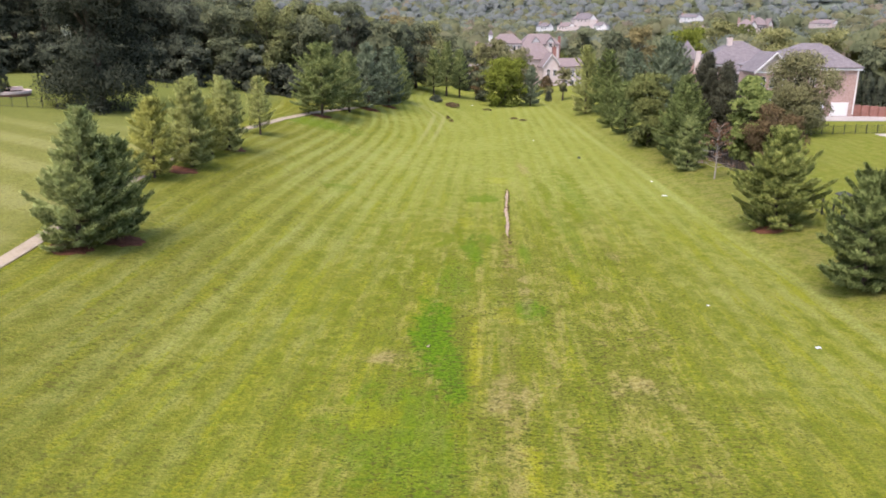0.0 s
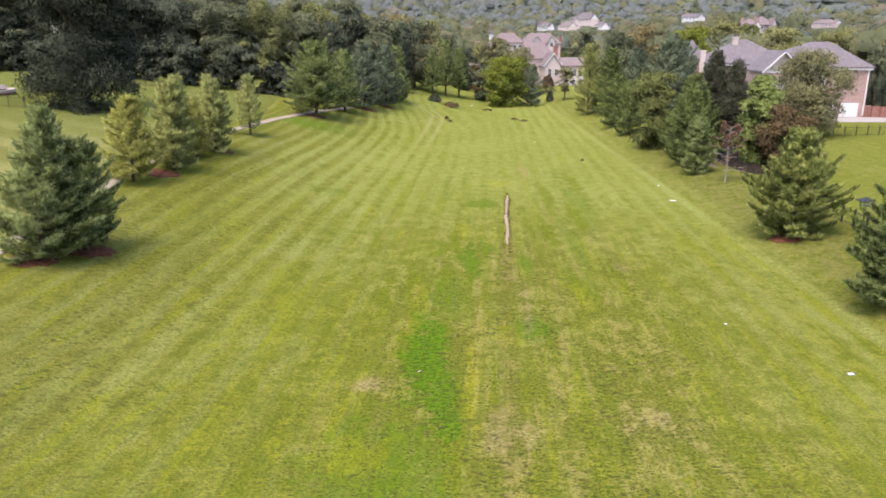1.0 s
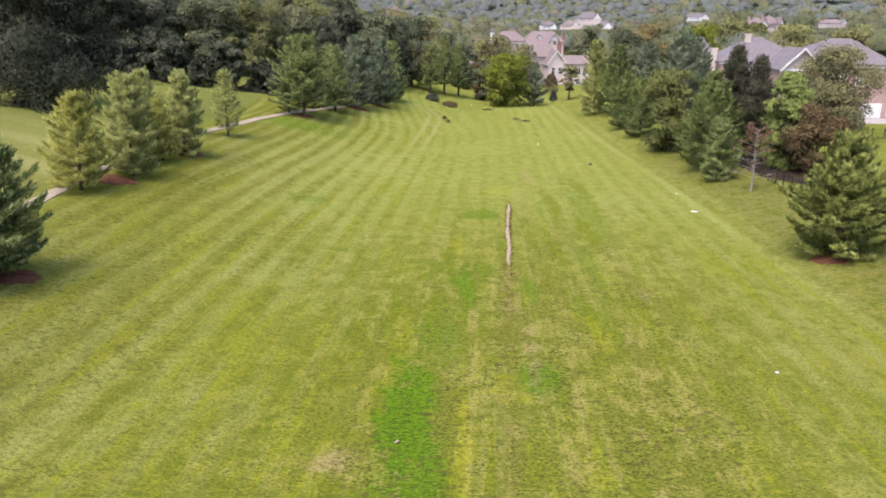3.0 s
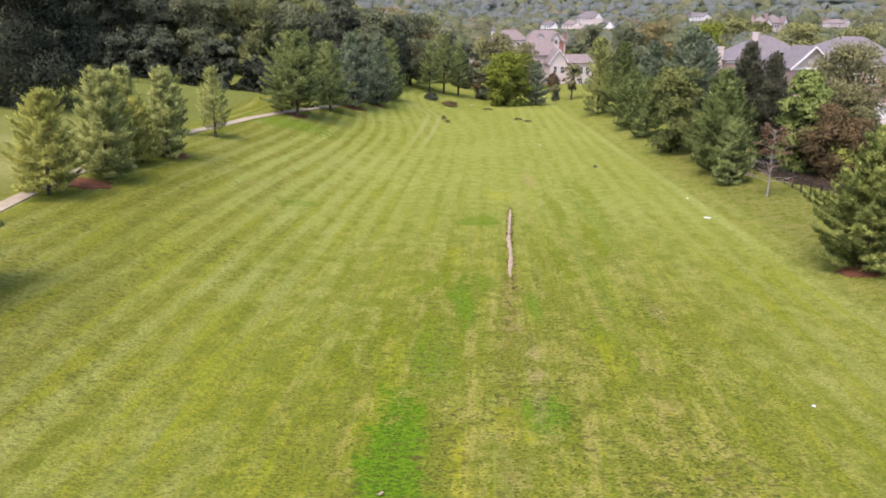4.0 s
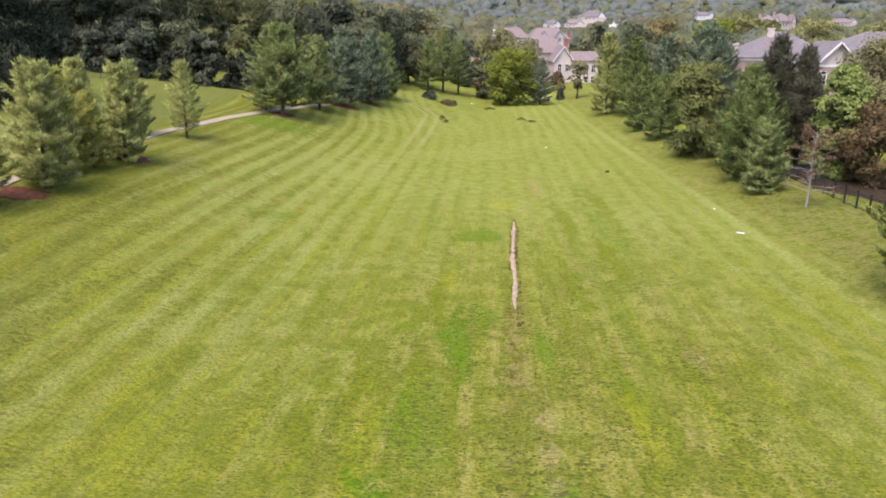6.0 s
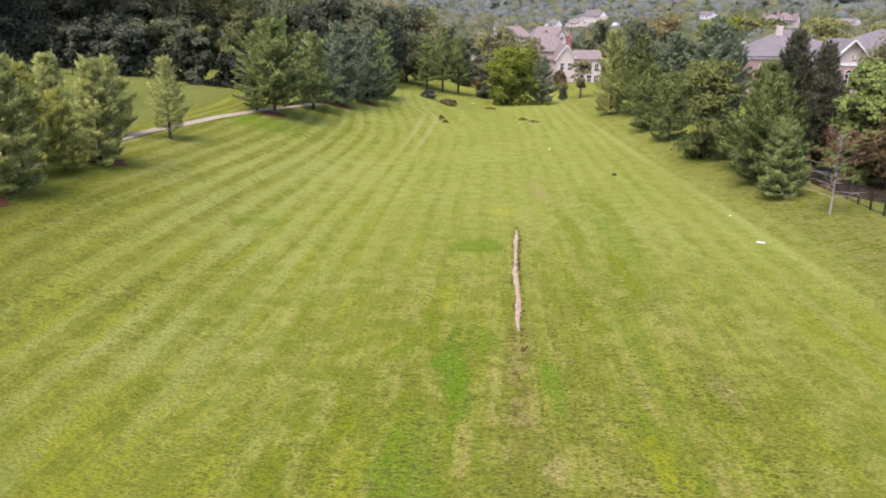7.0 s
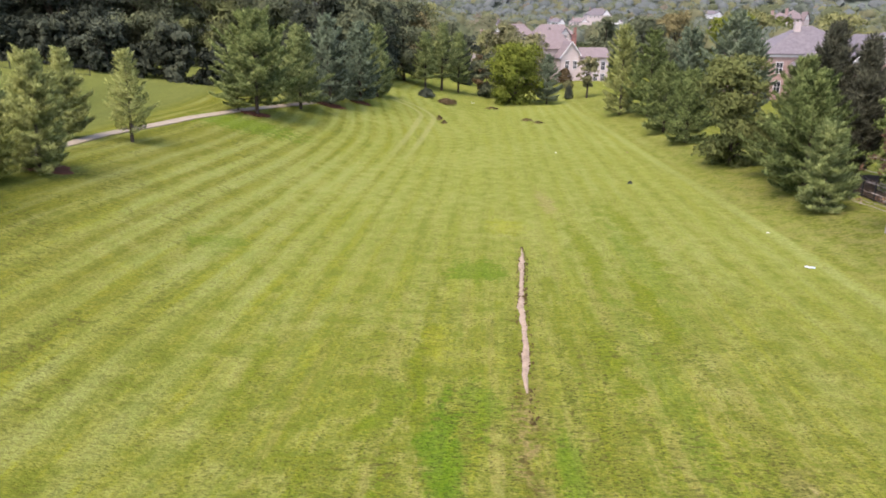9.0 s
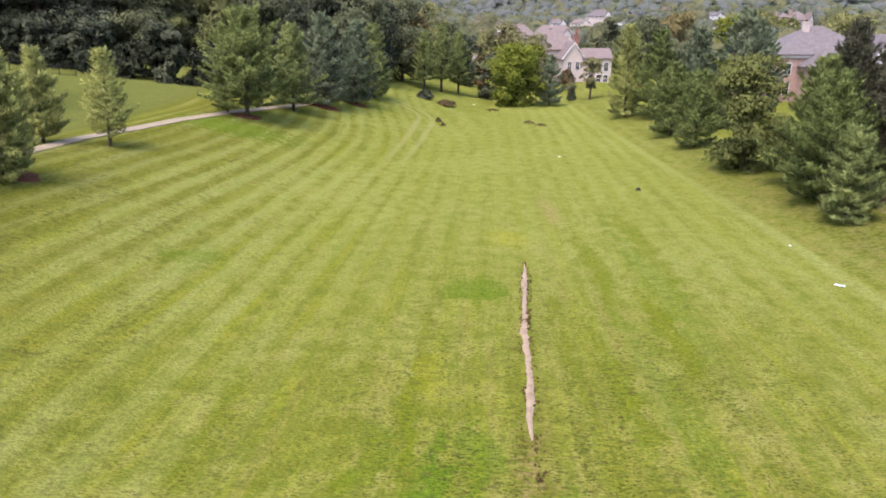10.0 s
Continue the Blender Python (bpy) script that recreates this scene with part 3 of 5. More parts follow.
def broadleaf(x, y, h, w, material, label, bare=0.2, seed=0, leaves=5000, size=0.30, lumps=26, name="tree", taper=0.0, bark=None, droop=0.0, stout=1.0, hang=0.0, fuzz=(0.62, 1.24), clumps=6):
    """A leafy tree: trunk, forked limbs and an uneven crown: lumps on the limbs, each of several clumps of leaf sprays."""
    rng = np.random.default_rng(seed + 501)
    tree = empty(name, on_ground(x, y, -0.05))
    tagged(tree, label, "tree")
    z0, r = bare * h, w / 2
    mid, half = (z0 + h) / 2, (h - z0) / 2
    blobs = []
    for k in range(lumps):
        zz = rng.uniform(-0.92, 0.80)
        a, f = rng.uniform(0, 6.283), math.sqrt(rng.uniform(0.30, 1.0)) * 0.74 * math.sqrt(1 - zz * zz * 0.92)
        pinch = 1 - taper * (zz + 0.9) / 1.7
        p = np.array([math.cos(a) * f * r * pinch, math.sin(a) * f * r * pinch, mid + zz * half])
        b = rng.uniform(0.22, 0.40) * min(r, half) * (0.6 + 0.4 * pinch)
        blobs.append((p, b))
    blobs.append((np.array([0, 0, h - 0.22 * half]), 0.24 * min(r, half)))
    blobs += [(np.array([0, 0, mid + q * half]), 0.46 * min(r, half) * (1 - 0.5 * taper * (q + 0.6))) for q in (-0.45, 0.0, 0.4)]
    bm = limbs = bmesh.new()
    add_tube(bm, [(0, 0, 0), (0.01 * h, 0, z0 * 0.8), (0, 0.01 * h, mid), (0, 0, h * 0.8)], [0.030 * h * stout, 0.022 * h * stout, 0.013 * h * stout, 0.02], 8)
    for p, b in blobs[::2]:
        fork = Vector((0, 0, max(z0 * 0.7, p[2] * rng.uniform(0.45, 0.65))))
        bow = (fork + Vector(p)) / 2 + Vector((0, 0, 0.08 * h * (1 - droop)))
        add_tube(limbs, [fork, bow, Vector(p)], [0.011 * h * stout, 0.007 * h * stout, 0.015 * stout], 5)
    cs, ns, ss = [], [], []
    heart = np.array([0, 0, mid - 0.2 * half])
    clumped = []
    for p, b in blobs:
        out = unit(p - heart)
        for k in range(clumps):
            d = unit(rng.normal(0, 1, 3) + out * 0.7 + np.array([0, 0, 0.35]))
            clumped.append((p + d * b * rng.uniform(0.35, 0.80), b * rng.uniform(0.42, 0.70), d))
    area = np.array([b ** 2 for _, b, _ in clumped])
    for (p, b, out), v in zip(clumped, area / area.sum()):
        m = max(8, int(leaves * v))
        d = unit(rng.normal(0, 1, (m, 3)) + out * 0.25)
        d[:, 2] = np.where(d[:, 2] < -0.30, -d[:, 2], d[:, 2])
        c = p + d * b * rng.uniform(*fuzz, (m, 1)) * np.array([1.12, 1.12, 0.90])
        c[:, 2] -= droop * np.hypot(d[:, 0], d[:, 1]) * rng.uniform(0, 0.9, m) * b * 1.6
        cs.append(c)
        ns.append(d)
        ss.append(d * 0.60 + out * 0.30 + unit(c - heart) * 0.30 + np.array([0, 0, 0.35]))
    c, nn = np.concatenate(cs), np.concatenate(ns)
    soft = unit(np.concatenate(ss) + rng.normal(0, 0.15, c.shape))
    part("trunk", bm, bark or BARK, tree)
    part("crown", quick_mesh("crown", leaf_sprays(rng, c, nn, size, 0.7, hang), 3, material, soft), None, tree)
    return tree


def dying_tree(x, y, h, w):
    """A nearly bare young tree: a pale stem, thin level branches with twigs, and a few red leaves at the top."""
    rng = np.random.default_rng(541)
    tree = empty("tree", on_ground(x, y, -0.05))
    tagged(tree, "sparse reddish dying tree with a pale trunk", "tree")
    bm = bmesh.new()
    add_tube(bm, [(0, 0, 0), (0.06, 0.02, h * 0.3), (-0.04, 0.05, h * 0.65), (0.05, 0, h * 0.98)], [0.085, 0.07, 0.045, 0.012], 7)
    part("trunk", bm, PALE_BARK, tree)
    bm, tips = bmesh.new(), []
    for k in range(46):
        f = 0.20 + 0.76 * (k + rng.uniform(0, 1)) / 46
        a, ln = k * 2.4 + rng.normal(0, 0.3), w / 2 * (1.15 - 0.75 * f) * rng.uniform(0.6, 1.1)
        root = Vector((0, 0, f * h))
        way = Vector((math.cos(a), math.sin(a), rng.uniform(-0.02, 0.35) + 0.5 * f * f))
        mid, tip = root + way * ln * 0.5 + Vector((0, 0, 0.04)), root + way * ln
        add_tube(bm, [root, mid, tip], [0.026, 0.017, 0.007], 4)
        for j in range(4):
            b = a + rng.choice((-1, 1)) * rng.uniform(0.4, 0.9)
            start = root.lerp(tip, rng.uniform(0.4, 0.95))
            end = start + Vector((math.cos(b), math.sin(b), rng.uniform(0, 0.5))) * ln * rng.uniform(0.2, 0.4)
            add_tube(bm, [start, end], [0.012, 0.005], 3)
            if f > 0.58 or rng.random() < 0.12:
                tips += [start.lerp(end, q) for q in (0.4, 0.7, 1.0)]
    part("branches", bm, PALE_BARK, tree)
    c = np.repeat(np.array([t[:] for t in tips]), 4, 0)
    c = c + rng.normal(0, 0.10, c.shape)
    nn = unit(rng.normal(0, 1, c.shape) + np.array([0, 0, 0.8]))
    part("crown", quick_mesh("crown", leaf_sprays(rng, c, nn, 0.10), 3, RED_LEAF, nn), None, tree)


def cone_shrub(x, y, h, w, material, label, seed=0, size=0.16, leaves=2500, name="shrub", power=0.8, category="shrub"):
    """A dense shrub or hedge plant that keeps its leaves to the ground."""
    rng = np.random.default_rng(seed + 901)
    ob = empty(name, on_ground(x, y, -0.03))
    tagged(ob, label, category)
    t = rng.uniform(0, 1, leaves) ** 0.9
    a = rng.uniform(0, 6.283, leaves)
    lump = 1 + 0.18 * np.sin(a * 3 + t * 9 + seed) + 0.12 * np.sin(a * 5 - t * 14)
    r = w / 2 * np.clip(1 - t, 0, 1) ** power * np.minimum(1, 0.75 + t * 2) * lump * rng.uniform(0.75, 1.08, leaves)
    c = np.stack([r * np.cos(a), r * np.sin(a), 0.05 * h + t * h * 0.95], 1)
    n = unit(np.stack([np.cos(a), np.sin(a), np.full(leaves, 0.5)], 1))
    bm = bmesh.new()
    add_tube(bm, [(0, 0, 0), (0, 0, h * 0.4), (0, 0, h * 0.9)], [0.02 * h + 0.03, 0.015 * h + 0.02, 0.01], 6)
    part("stem", bm, BARK, ob)
    part("leaves", quick_mesh("leaves", leaf_sprays(rng, c, n, size, 0.6), 3, material, unit(n + rng.normal(0, 0.25, n.shape))), None, ob)
    return ob


def ball():
    """Corners and faces of a small round lump, made once."""
    bm = bmesh.new()
    bmesh.ops.create_icosphere(bm, subdivisions=1, radius=1.0)
    co = np.array([v.co[:] for v in bm.verts])
    tri = np.array([[v.index for v in f.verts] for f in bm.faces if f.calc_center_median().z > -0.45])
    bm.free()
    return co, tri


def woods(name, material, label, spots, seed, lumps, quads, size, lift=0.85, squat=0.8):
    """Far woodland that nobody could count: crowns of several leafy lumps each, in one mesh."""
    rng = np.random.default_rng(seed)
    co, tri = ball()
    tris, soft = [], []
    for x, y, r, h in spots:
        top = np.array([x, y, float(ground(x, y)) + h - r * 0.7])
        for k in range(lumps):
            d = unit(rng.normal(0, 1, 3)) * np.array([1, 1, 0.6])
            p = top + d * r * rng.uniform(0.45, 0.62) if k else top
            b = r * (rng.uniform(0.30, 0.46) if k else 0.78)
            ph = rng.uniform(0, 6.28, 3)
            bulge = 1 + 0.14 * np.sin(5 * co[:, 0] + ph[0]) * np.sin(5 * co[:, 1] + ph[1]) + 0.10 * np.sin(8 * co[:, 2] + 6 * co[:, 0] + ph[2]) + rng.normal(0, 0.07, len(co))
            v = p + co * b * bulge[:, None] * np.array([0.95, 0.95, squat])
            tris.append(v[tri])
            soft.append(unit((co * bulge[:, None] ** 2 + rng.normal(0, 0.05, co.shape) + np.array([0, 0, lift]))[tri]))
            m = quads
            dd = unit(rng.normal(0, 1, (m, 3)) + np.array([0, 0, 0.5]))
            cc = p + dd * b * np.array([1, 1, 0.85]) * rng.uniform(0.88, 1.22, (m, 1))
            tris.append(leaf_sprays(rng, cc, dd, size * r, 0.7))
            soft.append(np.repeat(unit(dd + rng.normal(0, 0.10, dd.shape) + np.array([0, 0, lift]))[:, None, :], 3, 1))
    me = quick_mesh(name, np.concatenate(tris), 3, material, np.concatenate(soft))
    return tagged(new(name, me), label, "woods", kind="stuff")


# ---- the ground, one sheet to the horizon ----
def ground_sheet():
    def ticks(lo, hi, step, reach, grow):
        mid = list(np.arange(lo, hi + 0.1, step))
        s, v = step, hi
        while v < reach:
            s *= grow
            v += s
            mid.append(v)
        s, v = step, lo
        while v > -reach:
            s *= grow
            v -= s
            mid.insert(0, v)
        return np.array(mid)

    xs, ys = ticks(-90, 110, 1.6, 2600, 1.13), ticks(-40, 240, 1.6, 2600, 1.13)
    gx, gy = np.meshgrid(xs, ys)
    gz = ground(gx, gy)
    co = np.stack([gx, gy, gz], -1).reshape(-1, 3)
    nx, ny = len(xs), len(ys)
    i = (np.arange(ny - 1)[:, None] * nx + np.arange(nx - 1)[None, :]).ravel()
    quads = np.stack([i, i + 1, i + nx + 1, i + nx], 1)
    me = bpy.data.meshes.new("ground")
    me.from_pydata(co.tolist(), [], quads.tolist())
    me.shade_smooth()
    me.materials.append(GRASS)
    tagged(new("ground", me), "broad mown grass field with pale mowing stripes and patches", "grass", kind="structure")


ground_sheet()


def grass_tufts():
    """Uneven tufts that stand up from the turf of the near field, too many to count."""
    rng = np.random.default_rng(44)
    n = 80000
    y = 22 + 95 * rng.uniform(0, 1, n) ** 1.7
    x = 2 + (rng.uniform(-1, 1, n)) * (10 + 0.42 * y)
    keep = (x > -21) & (x < 26)
    x, y = x[keep], y[keep]
    c = np.stack([x, y, ground(x, y) - 0.02], 1)
    lean = np.stack([rng.normal(0, 0.6, len(x)), rng.normal(0, 0.6, len(x)), rng.uniform(0.5, 1.2, len(x))], 1)
    high = rng.uniform(0.025, 0.075, (len(x), 1))
    tip = c + unit(lean) * high
    side = unit(np.cross(lean, rng.normal(0, 1, c.shape)) * np.array([1, 1, 0.15])) * high * rng.uniform(0.35, 0.8, (len(x), 1))
    me = quick_mesh("grass_tufts", np.stack([c - side, c + side, tip], 1), 3, GRASS)
    tagged(new("grass_tufts", me), "uneven mown grass tufts on the field", "grass", kind="stuff")


grass_tufts()


def strip(points, width, lift, thick, sub=1.5):
    """A slab that follows the ground along a line."""
    fine = []
    for (x0, y0), (x1, y1) in zip(points, points[1:]):
        n = max(1, int(math.hypot(x1 - x0, y1 - y0) / sub))
        fine += [(x0 + (x1 - x0) * k / n, y0 + (y1 - y0) * k / n) for k in range(n)]
    fine.append(points[-1])
    bm, rows = bmesh.new(), []
    for i, (x, y) in enumerate(fine):
        a, b = fine[max(0, i - 1)], fine[min(len(fine) - 1, i + 1)]
        d = Vector((b[0] - a[0], b[1] - a[1])).normalized()
        sx, sy = -d.y * width / 2, d.x * width / 2
        z = [float(ground(x + sx, y + sy)) + lift, float(ground(x - sx, y - sy)) + lift]
        rows.append([bm.verts.new(v) for v in ((x + sx, y + sy, z[0]), (x - sx, y - sy, z[1]), (x - sx, y - sy, z[1] - thick), (x + sx, y + sy, z[0] - thick))])
    for r0, r1 in zip(rows, rows[1:]):
        for k in range(4):
            bm.faces.new((r0[k], r0[(k + 1) % 4], r1[(k + 1) % 4], r1[k]))
    bm.faces.new(rows[0])
    bm.faces.new(rows[-1][::-1])
    return bm


PATHWAY = [(-28.5, 10), (-27.6, 30), (-27.0, 45), (-27.0, 65), (-26.7, 85), (-26.2, 96), (-23.8, 110), (-21.0, 119), (-15.2, 131.5), (-13.6, 135.0)]
tagged(part("footpath", strip(PATHWAY, 1.15, 0.06, 0.2), CONCRETE, None), "pale concrete footpath along the edge of the field", "path", kind="structure")


def disc_bed(x, y, rx, ry, name="mulch_bed", material=None, seed=0, label="red-brown bark mulch bed under a pine", lift=0.07):
    rng = np.random.default_rng(seed + 77)
    bm = bmesh.new()
    n = 20
    mid = bm.verts.new(on_ground(x, y, lift + 0.06))
    ring, low = [], []
    for k in range(n):
        a, f = k * math.tau / n, rng.uniform(0.8, 1.15)
        px, py = x + rx * f * math.cos(a), y + ry * f * math.sin(a)
        ring.append(bm.verts.new(on_ground(px * 0.93 + x * 0.07, py * 0.93 + y * 0.07, lift)))
        low.append(bm.verts.new(on_ground(px, py, -0.08)))
    for k in range(n):
        j = (k + 1) % n
        bm.faces.new((mid, ring[k], ring[j]))
        bm.faces.new((ring[k], low[k], low[j], ring[j]))
    return tagged(part(name, bm, material or MULCH, None), label, "mulch", kind="structure")


for k, (x, y, rx, ry) in enumerate(((-24.3, 46.2, 2.0, 1.6), (-22.0, 48.6, 2.0, 1.5), (-25.0, 68.3, 2.6, 2.0), (-23.6, 82, 2.2, 1.8), (-19.2, 118.0, 2.3, 1.5),
                                    (-13.2, 132, 2.6, 1.8), (-10, 138.5, 2.0, 1.6), (27.4, 59.4, 2.2, 1.8))):
    disc_bed(x, y, rx * 0.75, ry * 0.75, seed=k)

# leaf litter, coloured darker to stand for the shade under these trees
disc_bed(37.6, 89.5, 4.6, 11.0, seed=31, material=SHADED_LITTER, label="leaf litter behind a fence, darkened for the shade of trees", lift=0.05)

# ---- pines and other trees of the western bank ----
YELLOWED = "yellow-green young white pine beside the footpath"
pine(-23.9, 46.4, 8.9, 6.8, PINE, "fresh green bushy white pine beside the footpath", 0.05, 1, 1.3, tilt=(0.14, 0))
pine(-22.4, 48.6, 7.2, 5.6, PINE, "deep green white pine close to its neighbour", 0.07, 2, tilt=(0.06, 0))
pine(-25.6, 64.6, 6.9, 5.8, GOLD_PINE, YELLOWED, 0.07, 3, 0.8, tilt=(0.05, 0))
pine(-24.1, 70.2, 7.9, 6.0, PALE_PINE, "pale green white pine over a red mulch bed", 0.06, 4, tilt=(0.05, 0))
pine(-25.2, 75.0, 7.2, 4.6, GOLD_PINE, YELLOWED, 0.10, 5, 0.85)
pine(-23.5, 81.0, 7.3, 5.2, PALE_PINE, "pale green white pine over a red mulch bed", 0.06, 6)
pine(-24.3, 77.4, 5.6, 3.2, GOLD_PINE, "thin yellowed white pine among greener ones", 0.10, 7, 0.8)
pine(-28.2, 84.0, 7.4, 4.4, PALE_PINE, "grey-green white pine behind the footpath", 0.10, 8)
pine(-27.6, 93.0, 6.8, 4.0, PALE_PINE, "grey-green white pine behind the footpath", 0.10, 9)
pine(-23.3, 94.5, 7.2, 3.9, PALE_PINE, "small open white pine with a bare lower trunk", 0.16, 10, 0.40)
pine(-19.1, 118.0, 11.0, 12.6, PINE, "large spreading white pine with a forked bare trunk", 0.12, 12, 1.5)
pine(-21.3, 118.3, 5.6, 4.6, PINE, "slender white pine against a larger one", 0.3, 13, 0.8)
pine(-15.8, 126.0, 9.6, 7.4, PINE, "green white pine in a dense row", 0.10, 14)
pine(-13.2, 132.5, 11.2, 8.6, BLUE_PINE, "dark blue-green white pine in a dense row", 0.06, 15)
pine(-10.0, 138.5, 10.6, 7.4, BLUE_PINE, "dark blue-green white pine in a dense row", 0.06, 16)
pine(-8.4, 146.0, 10.2, 6.6, PINE, "green white pine at the end of a row", 0.06, 17)
pine(-2.1, 171.8, 9.8, 6.0, PINE, "white pine with a bare trunk at the far lawn", 0.2, 18)
pine(0.8, 177.0, 12.4, 6.8, PINE, "tall white pine with a bare trunk at the far lawn", 0.2, 19)
pine(4.0, 182.0, 11.2, 6.6, PINE, "white pine with a bare trunk at the far lawn", 0.2, 20)
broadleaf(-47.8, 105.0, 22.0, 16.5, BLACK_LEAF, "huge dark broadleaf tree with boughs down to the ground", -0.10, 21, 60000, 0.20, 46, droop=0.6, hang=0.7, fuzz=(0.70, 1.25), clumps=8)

# ---- trees at the far end and along the eastern side ----
broadleaf(14.3, 173.2, 10.8, 10.6, LIME_LEAF, "round lime-green maple on the far lawn", -0.12, 22, 18000, 0.20, 54)
pine(20.3, 174.0, 8.8, 6.4, BLUE_PINE, "bluish young pine beside a round maple", 0.08, 23)
broadleaf(28.4, 178.2, 7.8, 4.8, OLIVE_LEAF, "small thin olive-leaved tree near a pale house", 0.25, 24, 1500, 0.25, 14)
pine(28.6, 150.0, 13.2, 8.4, PALE_PINE, "tall soft green white pine", 0.05, 25)
pine(31.4, 144.5, 12.4, 8.4, DEEP_PINE, "tall soft green white pine", 0.05, 26)
pine(34.5, 138.0, 12.6, 8.0, BLUE_PINE, "blue-green white pine in a thicket", 0.05, 27)
pine(40.0, 136.0, 14.4, 12.5, BLUE_PINE, "broad blue-green pine with cloud-like boughs", 0.08, 28, 0.8, 1.2)
pine(44.0, 141.0, 13.2, 8.5, BLUE_PINE, "broad blue-green pine with cloud-like boughs", 0.08, 29, 0.8, 1.2)
pine(29.2, 128.0, 8.4, 7.8, DEEP_PINE, "green white pine at the edge of the field", 0.05, 30)
pine(29.2, 119.0, 8.0, 7.4, DEEP_PINE, "green white pine at the edge of the field", 0.05, 31)
broadleaf(28.9, 104.6, 10.4, 8.8, LIMY_LEAF, "yellow-green bushy tree among pines", -0.1, 32, 17000, 0.16, 44, taper=0.3)
pine(31.2, 96.6, 9.8, 8.4, DEEP_PINE, "green white pine at the edge of the field", 0.05, 33)
pine(29.8, 91.2, 9.0, 8.8, DEEP_PINE, "green white pine with drooping lower boughs", 0.05, 34)
pine(28.7, 85.9, 6.2, 4.8, PINE, "short light green pine before taller ones", 0.05, 35)
pine(34.6, 99.0, 12.4, 6.4, CEDAR_LEAF, "dark ragged narrow cedar behind the pines", 0.03, 36, 0.4, 1.4, name="cedar_tree")
pine(36.4, 96.5, 11.2, 6.4, CEDAR_LEAF, "dark ragged narrow cedar behind the pines", 0.03, 37, 0.4, 1.4, name="cedar_tree")
broadleaf(37.4, 91.0, 10.6, 6.6, FRESH_LEAF, "bright green upright pear tree", -0.05, 38, 24000, 0.17, 60, taper=0.5)
broadleaf(39.0, 87.0, 6.6, 7.6, BRONZE_LEAF, "bronze-leaved bushy tree by the fence", -0.1, 39, 11900, 0.14, 30)
dying_tree(29.6, 79.4, 6.0, 4.4)
broadleaf(55.0, 114.5, 11.6, 11.2, OLIVE_LEAF, "rounded olive-green willow oak before a brick house", 0.02, 41, 30000, 0.15, 60, droop=0.4)
pine(27.8, 60.0, 8.0, 8.2, FULL_PINE, "full yellow-green pine with boughs to the ground", 0.03, 42, 1.7)
pine(27.0, 44.8, 7.6, 7.4, DEEP_PINE, "full green pine with boughs to the ground", 0.03, 43, 1.5)

# ---- the wood behind the western lawn ----
rng = np.random.default_rng(5)
for k in range(30):
    f = k / 29
    x = -84 + 76 * f + rng.uniform(-2, 2)
    y = 140 + 10 * math.sin(f * 3.0) + (k % 3) * 8 + rng.uniform(-2, 2) + 20 * f
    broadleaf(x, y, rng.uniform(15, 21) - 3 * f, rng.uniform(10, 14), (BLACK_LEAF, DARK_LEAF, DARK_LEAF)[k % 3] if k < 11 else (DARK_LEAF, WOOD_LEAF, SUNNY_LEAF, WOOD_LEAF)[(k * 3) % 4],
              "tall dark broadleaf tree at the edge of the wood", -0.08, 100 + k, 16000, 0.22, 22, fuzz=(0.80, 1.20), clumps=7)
# undergrowth leaves darkened in colour for the shade at the wood's foot
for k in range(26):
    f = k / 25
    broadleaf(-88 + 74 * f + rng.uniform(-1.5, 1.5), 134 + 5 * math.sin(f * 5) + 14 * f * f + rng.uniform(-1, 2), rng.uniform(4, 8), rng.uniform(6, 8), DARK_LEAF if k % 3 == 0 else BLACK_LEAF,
              "undergrowth bush at the edge of the wood, darkened for shade", -0.2, 160 + k, 3200, 0.26, 14, name="bush", fuzz=(0.78, 1.18))


# ---- trees between the far lawn and the houses ----
broadleaf(-6.5, 196, 12.5, 9.0, RUST_LEAF, "brown-topped tree behind the pines", 0.0, 201, 8500, 0.26, 30)
broadleaf(-12.0, 205, 14.0, 10.0, WOOD_LEAF, "dark green tree behind the pines", 0.0, 202, 7650, 0.29, 30)
broadleaf(-5.0, 232, 15.5, 13.0, GOLD_LEAF, "yellow-green broadleaf tree behind the far lawn", 0.05, 203, 8500, 0.30, 32)
broadleaf(-15.0, 250, 18.0, 15.0, RUST_LEAF, "rust-tinged broadleaf tree behind the far lawn", 0.05, 204, 8500, 0.32, 32)
broadleaf(5.5, 203, 11.0, 7.0, DARK_LEAF, "dark evergreen tree behind the pines", -0.05, 205, 6800, 0.24, 26)
broadleaf(8.8, 192, 7.6, 4.0, BRONZE_LEAF, "dark purple-leaved small tree", 0.0, 206, 2500, 0.28, 18)
broadleaf(14.5, 212, 13.0, 10.0, OLIVE_LEAF, "olive-green tree before a long house", 0.05, 207, 7650, 0.26, 28)
broadleaf(19.5, 200, 11.2, 11.5, OLIVE_LEAF, "olive-brown tree before a pale house", 0.0, 208, 8500, 0.24, 30)
broadleaf(9.5, 183, 8.5, 6.0, WOOD_LEAF, "green bushy tree beside a round maple", -0.1, 209, 5950, 0.22, 24)
broadleaf(12.0, 240, 11.5, 10.0, GOLD_LEAF, "yellow-green broadleaf tree behind the far lawn", 0.0, 210, 6800, 0.30, 28)
broadleaf(1.0, 250, 13.0, 10.0, WOOD_LEAF, "green broadleaf tree behind the far lawn", 0.0, 211, 6800, 0.30, 28)
broadleaf(43.0, 236, 14.0, 11.0, WOOD_LEAF, "dark green tree beside a pale house", 0.0, 212, 8500, 0.30, 30)
